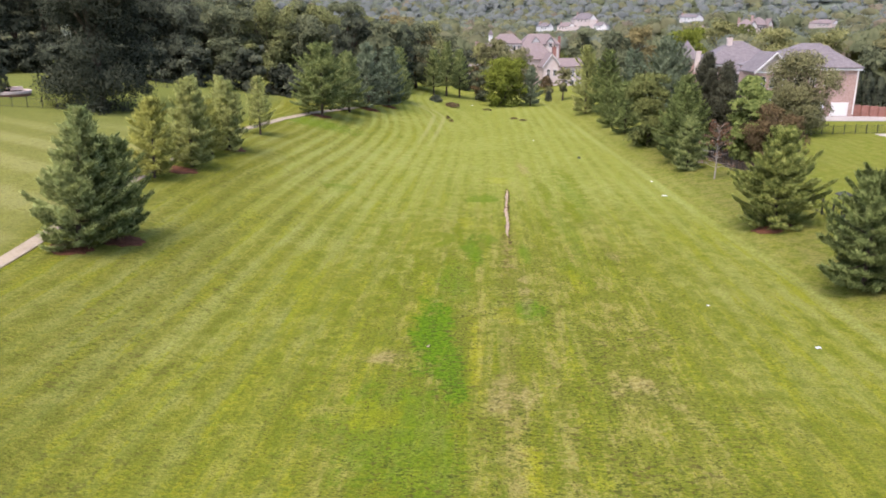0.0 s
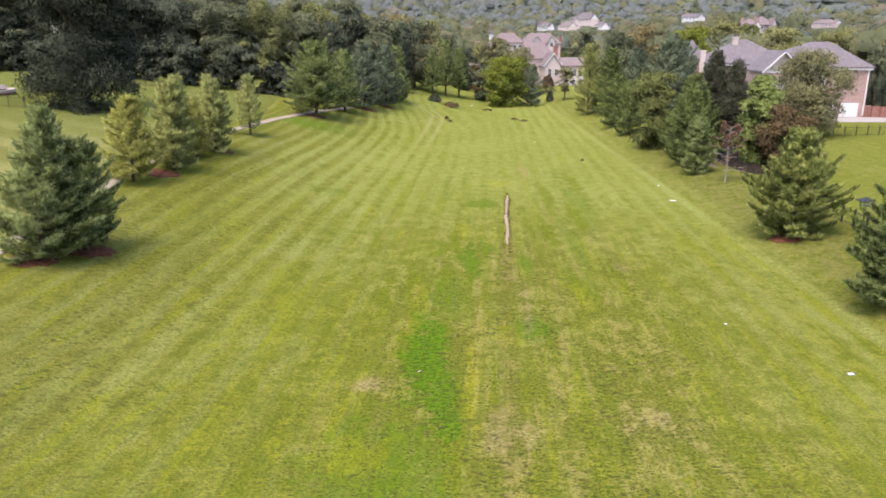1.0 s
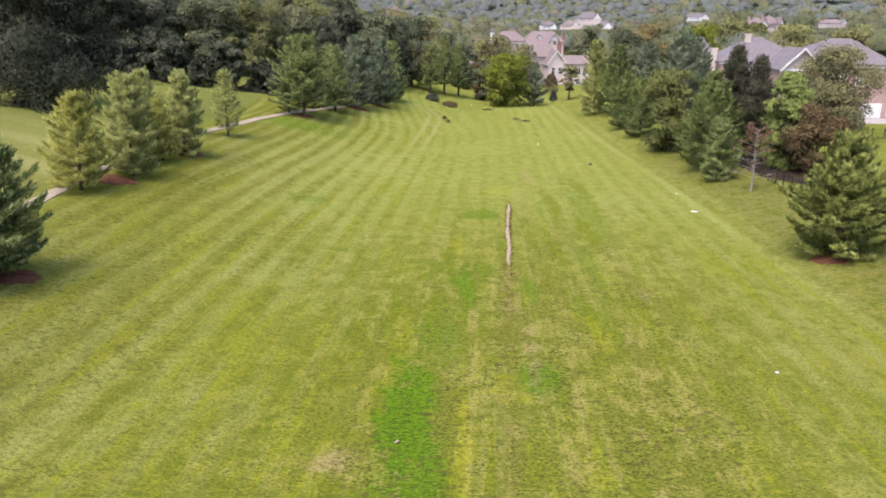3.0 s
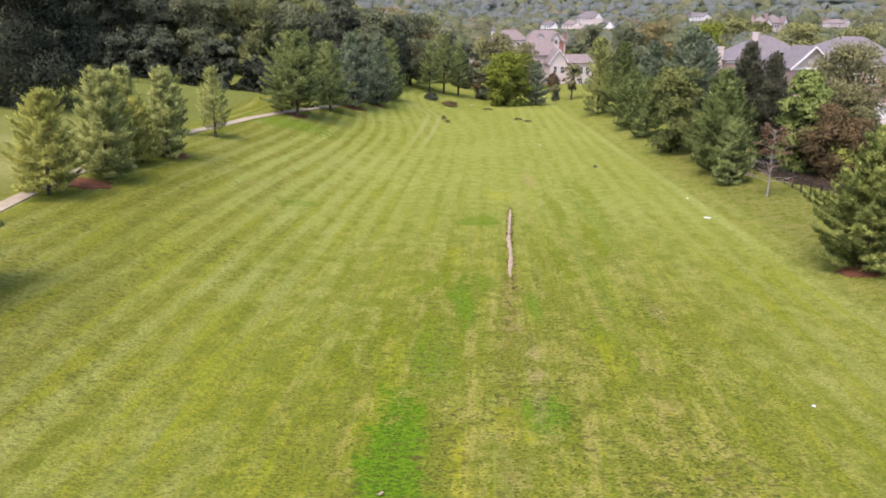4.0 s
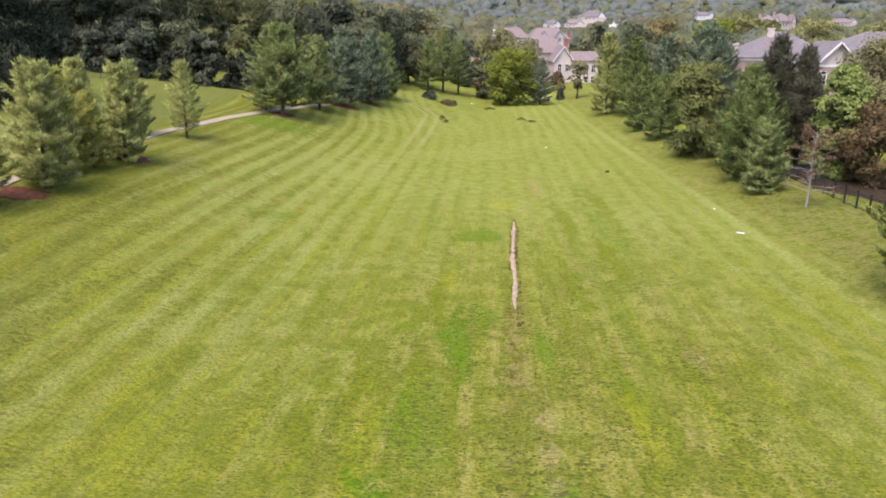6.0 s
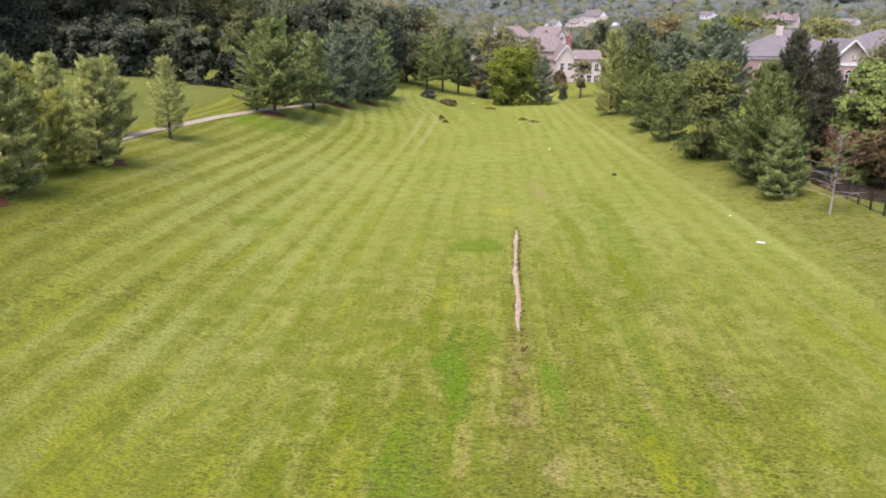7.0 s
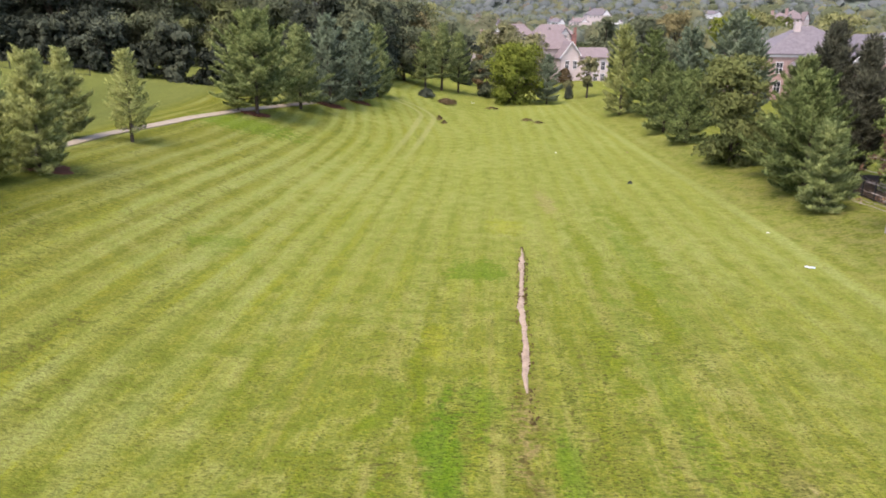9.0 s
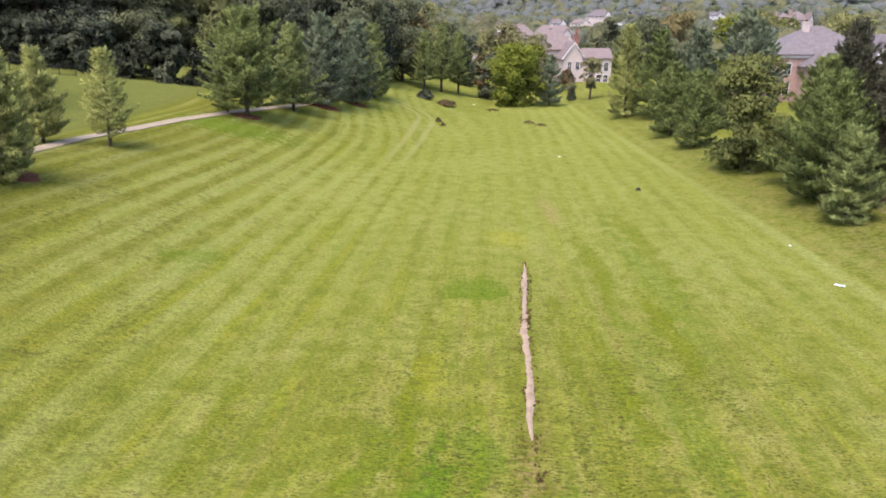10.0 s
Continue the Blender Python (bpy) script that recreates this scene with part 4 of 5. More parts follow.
broadleaf(50.0, 222, 14.5, 11.0, WOOD_LEAF, "green tree beside a pale house", 0.0, 213, 8500, 0.30, 30)
broadleaf(59.0, 228, 15.0, 11.0, RUST_LEAF, "rust-tinged tree between houses", 0.0, 214, 7650, 0.30, 30)
broadleaf(47.0, 190, 10.0, 9.0, WOOD_LEAF, "green tree behind the pines", 0.0, 215, 6800, 0.26, 26)
broadleaf(92.0, 212, 15.5, 14.0, GOLD_LEAF, "yellow-green tree behind brick houses", 0.0, 216, 10200, 0.30, 34)
broadleaf(104.0, 205, 15.0, 12.0, GOLD_LEAF, "yellow-green tree behind brick houses", 0.0, 217, 8500, 0.30, 30)
broadleaf(72.0, 226, 15.0, 12.0, LIME_LEAF, "yellow-green tree behind brick houses", 0.0, 218, 8500, 0.30, 30)
broadleaf(88.5, 158, 12.5, 9.0, WOOD_LEAF, "green tree beside a brick house", 0.0, 219, 10200, 0.24, 30)
broadleaf(95.0, 152, 13.5, 10.0, WOOD_LEAF, "green tree beside a brick house", 0.0, 220, 10200, 0.24, 30)
broadleaf(97.0, 165, 16.0, 11.0, OLIVE_LEAF, "olive-green tree beside a brick house", 0.0, 221, 10200, 0.26, 30)
broadleaf(112.0, 178, 16.0, 13.0, WOOD_LEAF, "green tree behind brick houses", 0.0, 222, 8500, 0.29, 30)
cone_shrub(27.5, 196, 1.8, 2.6, OLIVE_LEAF, "low shrub before a pale house", 230, 0.2, 500, "shrub", 0.4)
cone_shrub(28.5, 207.5, 3.2, 3.6, BRONZE_LEAF, "grey-brown rounded shrub against a house", 231, 0.22, 900, "shrub", 0.4)
cone_shrub(25.4, 181, 2.6, 1.8, DARK_LEAF, "small black-green conical yew", 232, 0.18, 900, "shrub", 0.5)
cone_shrub(-1.5, 158.5, 1.3, 2.6, DARK_LEAF, "dark low shrub at the end of the field", 233, 0.2, 900, "shrub", 0.35)
cone_shrub(1.8, 157.0, 0.8, 3.6, BRONZE_LEAF, "low brown shrub at the end of the field", 234, 0.2, 600, "shrub", 0.35)
broadleaf(112, 338, 15.0, 16.0, GOLD_LEAF, "broad yellow-green tree among the houses", 0.0, 223, 5000, 0.5, 34)
broadleaf(126, 344, 15.5, 16.0, GOLD_LEAF, "broad yellow-green tree among the houses", 0.0, 224, 5000, 0.5, 34)
broadleaf(137, 352, 13.0, 14.0, LIMY_LEAF, "broad green tree among the houses", 0.0, 225, 4500, 0.5, 30)
broadleaf(84, 330, 14.5, 12.0, RUST_LEAF, "rust-tinged tree among the houses", 0.0, 226, 4500, 0.48, 30)
broadleaf(70, 300, 12.0, 12.0, WOOD_LEAF, "dark green tree among the houses", 0.0, 227, 4500, 0.46, 30)

# ---- woods and hills in the distance ----
HOUSES = ((97, 735, 9), (118, 735, 11), (143, 780, 14), (151, 735, 9), (252, 790, 13), (159, 405, 6), (169, 414, 6), (340, 690, 13), (205, 620, 10), (27, 222, 16), (37, 335, 18), (16, 262, 9))


def room_below(x, y):
    """How high a tree may stand here without growing over the view between the houses and the field."""
    room = 99.0
    r = math.hypot(x, y)
    for hx, hy, half in HOUSES:
        hr = math.hypot(hx, hy)
        along, across = (x * hx + y * hy) / hr, (x * hy - y * hx) / hr
        if abs(along - hr) < 15 and abs(across) < half + 6:
            return 0.0
        if 0 < along < hr and abs(across) < half * along / hr + 3:
            line = 13.0 + (float(ground(hx, hy)) + 3.0 - 13.0) * along / hr
            room = min(room, line - float(ground(x, y)))
    return room


def far_woods():
    rng = np.random.default_rng(9)
    kinds = (("woods_green", FAR_GREEN, 0.28), ("woods_grey_green", FAR_HAZY_GREY, 0.26), ("woods_yellow_green", FAR_GOLD, 0.18), ("woods_rust", FAR_RUST, 0.05), ("woods_olive", FAR_OLIVE, 0.23), ("woods_blue_green", FAR_HAZED, 0.0))
    near = {k[0]: [] for k in kinds}
    far = {k[0]: [] for k in kinds}
    names, weights = [k[0] for k in kinds], np.array([k[2] for k in kinds])
    for r0, r1, count, bins, lo, hi in ((262, 520, 820, near, 4.5, 7.5), (520, 860, 2900, far, 4.8, 7.6), (860, 1300, 4600, far, 5.6, 8.6)):
        for _ in range(count):
            r = math.sqrt(rng.uniform(r0 * r0, r1 * r1))
            a = rng.uniform(-0.60, 0.64)
            x, y = r * math.sin(a), r * math.cos(a)
            tint = noise.noise(Vector((x * 0.012, y * 0.012, 3))) * 0.5
            # grows with distance: more crowns take the haze-tinted colours and stand lower
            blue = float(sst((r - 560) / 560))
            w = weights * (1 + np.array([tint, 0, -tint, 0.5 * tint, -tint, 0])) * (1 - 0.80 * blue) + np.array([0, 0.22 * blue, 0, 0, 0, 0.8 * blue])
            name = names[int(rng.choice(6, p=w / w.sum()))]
            rad = rng.uniform(lo, hi)
            high = rad * rng.uniform(1.5, 2.1) * (1 - 0.3 * blue) + 1
            room = room_below(x, y)
            if room < 4.5:
                continue
            if room < high:
                rad, high = rad * max(0.5, room / high), room
            bins[name].append((x, y, rad, high))
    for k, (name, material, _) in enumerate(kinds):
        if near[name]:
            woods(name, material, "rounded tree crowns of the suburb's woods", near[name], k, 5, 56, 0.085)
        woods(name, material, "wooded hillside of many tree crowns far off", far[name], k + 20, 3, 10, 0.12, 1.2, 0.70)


far_woods()


# ---- houses ----
def hip_roof(w, d, z, rise, over=0.5, ridge=None, thick=0.22):
    """A hipped roof over w x d about the origin; ridge: its length (0: a pyramid)."""
    a, b = w / 2 + over, d / 2 + over
    ridge = max(0.0, (w - d)) if ridge is None else ridge
    bm = bmesh.new()
    low = [bm.verts.new((sx * a, sy * b, z)) for sx, sy in ((-1, -1), (1, -1), (1, 1), (-1, 1))]
    top = [bm.verts.new((sx * a, sy * b, z + thick)) for sx, sy in ((-1, -1), (1, -1), (1, 1), (-1, 1))]
    e0, e1 = bm.verts.new((-ridge / 2 - 0.01, 0, z + rise)), bm.verts.new((ridge / 2 + 0.01, 0, z + rise))
    bm.faces.new(low[::-1])
    for k in range(4):
        bm.faces.new((low[k], low[(k + 1) % 4], top[(k + 1) % 4], top[k]))
    bm.faces.new((top[0], top[1], e1, e0))
    bm.faces.new((top[1], top[2], e1))
    bm.faces.new((top[2], top[3], e0, e1))
    bm.faces.new((top[3], top[0], e0))
    return bm


def gable_roof(w, d, z, rise, over=0.5, thick=0.25):
    """A saddle roof whose ridge runs along y."""
    bm = bmesh.new()
    prof = [(-w / 2 - over, z - over * rise / (w / 2)), (0, z + rise), (w / 2 + over, z - over * rise / (w / 2))]
    ends = []
    for y in (-d / 2 - over, d / 2 + over):
        ends.append([bm.verts.new((px, y, pz)) for px, pz in prof] + [bm.verts.new((px, y, pz + thick)) for px, pz in prof[::-1]])
    for k in range(6):
        bm.faces.new((ends[0][k], ends[0][(k + 1) % 6], ends[1][(k + 1) % 6], ends[1][k]))
    bm.faces.new(ends[0][::-1])
    bm.faces.new(ends[1])
    return bm


def gable_wall(w, z, rise, thick=0.3):
    bm = bmesh.new()
    f = [bm.verts.new(v) for v in ((-w / 2, 0, z), (w / 2, 0, z), (0, 0, z + rise))]
    g = [bm.verts.new(v) for v in ((-w / 2, thick, z), (w / 2, thick, z), (0, thick, z + rise))]
    bm.faces.new(f)
    bm.faces.new(g[::-1])
    for k in range(3):
        bm.faces.new((f[k], g[k], g[(k + 1) % 3], f[(k + 1) % 3]))
    return bm


def moved(bm, x, y, z=0.0):
    bmesh.ops.translate(bm, verts=bm.verts, vec=(x, y, z))
    return bm


def window(parent, x, y, z, w, h, face="front", arch=False):
    """A white-framed sash window on a wall; face front (towards -y) or side (towards -x)."""
    bm = bmesh.new()
    f = 0.09
    for x0, z0, x1, z1 in ((-w / 2 - f, -f, w / 2 + f, 0), (-w / 2 - f, h, w / 2 + f, h + f * 1.6), (-w / 2 - f, 0, -w / 2, h), (w / 2, 0, w / 2 + f, h),
                           (-0.03, 0, 0.03, h), (-w / 2, h / 2 - 0.04, w / 2, h / 2 + 0.04)):
        add_box(bm, x0, -0.10, z0, x1, 0.02, z1)
    glass = box(-w / 2, -0.05, 0, w / 2, 0.02, h)
    if arch:
        for target, y0, s in ((bm, -0.09, 1.15), (glass, -0.11, 1.0)):
            front = [target.verts.new((w / 2 * s * math.cos(a * math.pi / 8), y0, h + f + w / 2 * s * math.sin(a * math.pi / 8))) for a in range(9)]
            back = [target.verts.new((v.co.x, 0.02, v.co.z)) for v in front]
            target.faces.new(front)
            target.faces.new(back[::-1])
            for k in range(9):
                target.faces.new((front[k], front[(k + 1) % 9], back[(k + 1) % 9], back[k]))
    ob = part("window", bm, WHITE, parent)
    part("pane", glass, GLASS, ob)
    ob.matrix_local = Matrix.Translation((x, y, z)) @ (Matrix.Rotation(-math.pi / 2, 4, "Z") if face == "side" else Matrix.Identity(4))
    return ob


def chimney(parent, x, y, z0, z1, w=1.1, d=0.9, material=None):
    bm = box(x - w / 2, y - d / 2, z0, x + w / 2, y + d / 2, z1)
    add_box(bm, x - w / 2 - 0.12, y - d / 2 - 0.12, z1 - 0.35, x + w / 2 + 0.12, y + d / 2 + 0.12, z1 - 0.05)
    ob = part("chimney", bm, material or BRICK, parent)
    flue = bmesh.new()
    add_tube(flue, [(x, y, z1 - 0.05), (x, y, z1 + 0.35)], [0.2, 0.17], 8)
    part("flue", flue, CLOD, ob)


def brick_house():
    h = empty("brick_house", Vector((69.1, 148.0, 1.6)), radians(-3))
    tagged(h, "two-storey pink brick house with a grey hipped roof and garage", "house")
    part("wall", box(-8.6, -7, -1.0, 8.6, 7, 8.45), BRICK, h)
    main = hip_roof(17.2, 14, 8.4, 4.5, 0.55, 3.5)
    for v in main.verts:
        v.co.x += 2.0 if v.co.z > 10 else 0.0
    part("roof", main, ROOF, h)
    part("roof", moved(hip_roof(9, 9, 8.41, 4.0, 0.4, 3.0), 5.0, 3.0), ROOF, h)
    cor = bmesh.new()
    add_box(cor, -9.0, -7.42, 8.05, 9.0, -7.0, 8.38)
    add_box(cor, 8.6, -7.0, 8.05, 9.02, 7.0, 8.38)
    part("cornice", cor, WHITE, h)
    wing = part("wing", box(-11.3, -9.6, -0.8, -4.7, -3.0, 8.0), BRICK, h)
    part("roof", moved(gable_roof(6.6, 8.4, 8.0, 3.2, 0.35), -8.0, -5.8), ROOF, wing)
    part("gable", moved(gable_wall(6.6, 8.0, 3.15), -8.0, -9.6), CREAM, wing)
    trim = bmesh.new()
    for s in (-1, 1):
        add_tube(trim, [(-8.0 + s * 3.65, -10.4, 7.65), (-8.0, -10.4, 11.25)], [0.16, 0.16], 4)
    add_box(trim, -11.5, -9.75, 7.65, -4.5, -9.6, 8.0)
    part("trim", trim, WHITE, wing)
    pipe = bmesh.new()
    add_tube(pipe, [(8.35, -7.1, 0), (8.35, -7.1, 8.05)], [0.12, 0.12], 6)
    part("downspout", pipe, WHITE, h)
    for x in (-9.8, -8.0, -6.2):
        window(h, x, -9.62, 5.0, 0.9, 1.5, arch=True)
        window(h, x, -9.62, 1.6, 0.9, 1.7)
    for x in (-2.5, 0.3, 3.0):
        window(h, x, -7.02, 5.2, 1.0, 1.7)
    for x in (-2.4, 1.4, 5.8):
        door = part("garage_door", box(x - 1.6, -7.12, -0.32, x + 1.6, -6.98, 2.2), WHITE, h, "white panelled garage door")
        for k in range(4):
            part("panel", box(x - 1.5, -7.16, 0.06 + k * 0.54, x + 1.5, -7.11, 0.50 + k * 0.54), WHITE, door)


brick_house()
tagged(part("driveway", strip([(55, 136.6), (95, 136.6)], 7.5, 0.05, 0.25), DRIVE, None), "pale concrete driveway before a brick house", "driveway", kind="structure")
bm = bmesh.new()
for k in range(12):
    add_box(bm, 77.4 + k * 1.4, 141 - k * 0.45, 1.0, 78.8 + k * 1.4, 141.5 - k * 0.45, 3.3 - 0.09 * k)
tagged(part("retaining_wall", bm, RED_BRICK, None), "low stepped red brick retaining wall", "wall", kind="structure")
for k in range(11):
    cone_shrub(79.6 + k * 2.0, 145.0 - k * 0.4, 7.5 + 0.5 * math.sin(k * 2.1), 2.5, DARK_LEAF, "tall dark green arborvitae in a row", 60 + k, 0.22, 2200, "arborvitae", 0.35)


def grey_roof_house():
    h = empty("large_house", Vector((70.0, 182.0, 1.5)), radians(-6))
    tagged(h, "large brick house with steep grey hipped roofs", "house")
    part("wall", box(-9, -8, -0.5, 9, 8, 7.9), BRICK, h)
    part("roof", hip_roof(18, 16, 7.9, 5.2, 0.6, 2.0), ROOF, h)
    part("cornice", box(-9.35, -8.35, 7.5, 9.35, -8.0, 7.88), WHITE, h)
    wing = part("wing", box(-4.5, -12.5, -0.5, 3.0, -8, 5.9), BRICK, h)
    part("roof", moved(hip_roof(7.5, 8, 5.9, 3.3, 0.5, 0.3), -0.75, -9.5), ROOF, wing)
    part("cornice", box(-4.8, -12.8, 5.6, 3.3, -12.5, 5.88), WHITE, wing)
    tower = part("tower", box(-14, -3, -0.5, -9, 4, 8.6), BRICK, h)
    part("roof", moved(hip_roof(5, 6, 8.6, 4.6, 0.4, 0.0), -11.5, 0.5), ROOF, tower)
    chimney(h, -2.2, -1.5, 10.5, 13.8, material=CREAM)
    chimney(h, -9.8, -4.5, 6.0, 10.8, material=CREAM)
    for x in (-6.5, -3.8):
        window(h, x, -8.02, 4.6, 1.1, 1.9)
        window(h, x, -8.02, 1.2, 1.1, 1.9)
    for x in (-3.0, 1.4):
        window(wing, x, -12.52, 3.4, 1.0, 1.8)


grey_roof_house()


def taupe_roof_house():
    h = empty("gabled_house", Vector((26.0, 222.0, 2.4)), radians(3))
    tagged(h, "pale house with taupe roofs and a white-trimmed gable", "house")
    part("wall", box(-5.5, -5, -0.5, 5.5, 5, 6.6), CREAM, h)
    part("roof", hip_roof(11, 10, 6.6, 4.6, 0.5, 5.0), BROWN_ROOF, h)
    wing = part("wing", box(1.0, -13, -0.5, 5.6, -5, 5.2), CREAM, h)
    part("roof", moved(gable_roof(4.6, 9.0, 5.2, 3.2, 0.4), 3.3, -8.3), BROWN_ROOF, wing)
    part("gable", moved(gable_wall(4.6, 5.2, 3.2), 3.3, -13.0), CREAM, wing)
    trim = bmesh.new()
    for s in (-1, 1):
        add_tube(trim, [(3.3 + s * 2.75, -13.45, 4.75), (3.3, -13.45, 8.5)], [0.14, 0.14], 4)
    part("trim", trim, WHITE, wing)
    ell = part("ell", box(5.6, -13.5, -0.5, 11.8, -7.0, 5.0), CREAM, h)
    part("roof", moved(hip_roof(6.2, 6.5, 5.0, 2.3, 0.4, 6.6), 8.7, -10.25), BROWN_ROOF, ell)
    for x in (7.2, 9.0, 10.6):
        window(ell, x, -13.52, 2.4, 0.9, 1.8)
        window(ell, x, -13.52, 0.0, 0.9, 1.5)
    for x in (2.4, 4.2):
        window(wing, x, -13.02, 2.6, 0.8, 1.7)
    chimney(h, 6.2, -1.0, 3.0, 10.2, material=RED_BRICK)


taupe_roof_house()


def hilltop_house():
    h = empty("long_house", Vector((42.0, 335.0, 4.6)), radians(4))
    tagged(h, "long pale house with a taupe hipped roof and dormers", "house")
    part("wall", box(-7, 0, -2, 9, 12, 7.0), CREAM, h)
    part("roof", moved(hip_roof(16, 12, 7.0, 4.6, 0.6, 9.0), 1.0, 6), BROWN_ROOF, h)
    west = part("wing", box(-20, 2, -2, -7, 10, 7.4), CREAM, h)
    part("roof", moved(hip_roof(13, 8, 7.4, 4.2, 0.5, 6.0), -13.5, 6), BROWN_ROOF, west)
    for x in (-18, -15.5, -13, -10.5, -8.4):
        window(west, x, 1.98, 4.6, 1.1, 1.9)
    for x in (-1.5, 5.0):
        dormer = part("dormer", box(x - 1.6, -0.6, 4.0, x + 1.6, 4, 8.2), CREAM, h)
        part("roof", moved(gable_roof(3.2, 5.0, 8.2, 2.0, 0.35), x, 1.7), BROWN_ROOF, dormer)
        part("gable", moved(gable_wall(3.2, 8.2, 2.0), x, -0.6), WHITE, dormer)
        window(dormer, x, -0.62, 6.0, 1.2, 1.5)
    cup = part("cupola", box(-21.5, 4, 7.0, -19.9, 5.6, 11.0), WHITE, h, "white cupola with a pointed cap")
    part("cap", moved(hip_roof(1.6, 1.6, 11.0, 2.6, 0.25, 0.0), -20.7, 4.8), ROOF, cup)
    chimney(h, 10.0, 5.0, 0.0, 10.5, material=RED_BRICK)


hilltop_house()


def far_house(x, y, w, d, wall, roof, label, turn=0.0, tall=5.8, rise=3.8, sunk=0.0):
    """A house of the suburb, between the trees."""
    h = empty("house", on_ground(x, y, -sunk), radians(turn))
    tagged(h, label, "house", "houses among the woods")
    part("wall", box(-w / 2, -d / 2, -1, w / 2, d / 2, tall), wall, h)
    part("roof", hip_roof(w, d, tall, rise), roof, h)
    g = part("gable", box(w * 0.1, -d / 2 - 1.6, -1, w * 0.42, -d / 2, tall), wall, h)
    part("roof", moved(gable_roof(w * 0.32, 3.4, tall, rise * 0.75, 0.3), w * 0.26, -d / 2 - 0.2), roof, g)
    part("gable_end", moved(gable_wall(w * 0.32, tall, rise * 0.75), w * 0.26, -d / 2 - 1.6), WHITE, g)
    for k in (-0.36, -0.2, -0.04):
        window(h, w * k, -d / 2 - 0.02, tall - 2.2, 1.0, 1.5)
    chimney(h, -w * 0.3, d * 0.1, tall, tall + rise + 0.6)


far_house(97, 735, 14, 11, WHITE, ROOF, "pale house with a grey roof on the wooded slope", 10)
far_house(118, 735, 18, 12, CREAM, BROWN_ROOF, "cream house with a hipped roof on the wooded slope", -8)
far_house(143, 780, 24, 15, CREAM, ROOF, "large pale house with a blue-grey roof on the wooded slope", 5, 8.5, 6.5)
far_house(151, 735, 14, 10, WHITE, ROOF, "white house with steep gables on the wooded slope", -20)
far_house(252, 790, 24, 14, WHITE, ROOF, "white house with a grey roof among trees", 12)
far_house(159, 405, 11, 11, CREAM, BROWN_ROOF, "pale house roof among trees", -10, 5.5, 4.5)
far_house(169, 414, 10, 10, CREAM, BROWN_ROOF, "pale house with a hipped roof among trees", 20, 6.0, 4.5)
far_house(340, 690, 24, 14, CREAM, BROWN_ROOF, "brown-roofed house among trees", 15)
far_house(205, 620, 18, 12, CREAM, BROWN_ROOF, "brown-roofed house among trees", 8)
far_house(16, 262, 14, 11, CREAM, BROWN_ROOF, "pale house with a dark roof among trees", 5, 6.5, 4.5)


# ---- fences ----
def fence(points, label, high=1.35, bay=1.83, picket=0.15):
    """A black metal fence: posts, two rails and pickets, bay by bay along a line."""
    f = empty("fence", on_ground(*points[0]))
    tagged(f, label, "fence")
    inv = f.matrix_world.inverted()
    post = box(-0.045, -0.045, -0.1, 0.045, 0.045, high + 0.1)
    add_box(post, -0.06, -0.06, high + 0.1, 0.06, 0.06, high + 0.14)
    post_mesh = None
    for (x0, y0), (x1, y1) in zip(points, points[1:]):
        ln = math.hypot(x1 - x0, y1 - y0)
        n = max(1, round(ln / bay))
        turn = math.atan2(y1 - y0, x1 - x0)
        for k in range(n + 1):
            p = on_ground(x0 + (x1 - x0) * k / n, y0 + (y1 - y0) * k / n)
            m = inv @ Matrix.Translation(p) @ Matrix.Rotation(turn, 4, "Z")
            if post_mesh is None:
                first = part("post", post, IRON, f)
                post_mesh = first.data
                first.matrix_local = m
            else:
                part("post", post_mesh, None, f).matrix_local = m
            if k == n:
                continue
            q = on_ground(x0 + (x1 - x0) * (k + 1) / n, y0 + (y1 - y0) * (k + 1) / n)
            bm = bmesh.new()
            for z in (0.18, high - 0.1):
                add_tube(bm, [p + Vector((0, 0, z)), q + Vector((0, 0, z))], [0.022, 0.022], 4)
            c = int(ln / n / picket)
            for j in range(1, c):
                s = p.lerp(q, j / c)
                add_tube(bm, [s + Vector((0, 0, 0.06)), s + Vector((0, 0, high))], [0.012, 0.012], 3)
            bm.transform(inv)
            part("panel", bm, IRON, f)


fence([(-76, 92.5), (-58, 97.2), (-44, 104.5)], "black metal fence between lawn and garden")
fence([(-60, 131), (-45, 134)], "black metal fence before the wood")
fence([(32.6, 44), (32.8, 80), (34.5, 110)], "black metal fence behind the pines")
fence([(44, 113), (88, 118)], "black metal fence before a driveway")

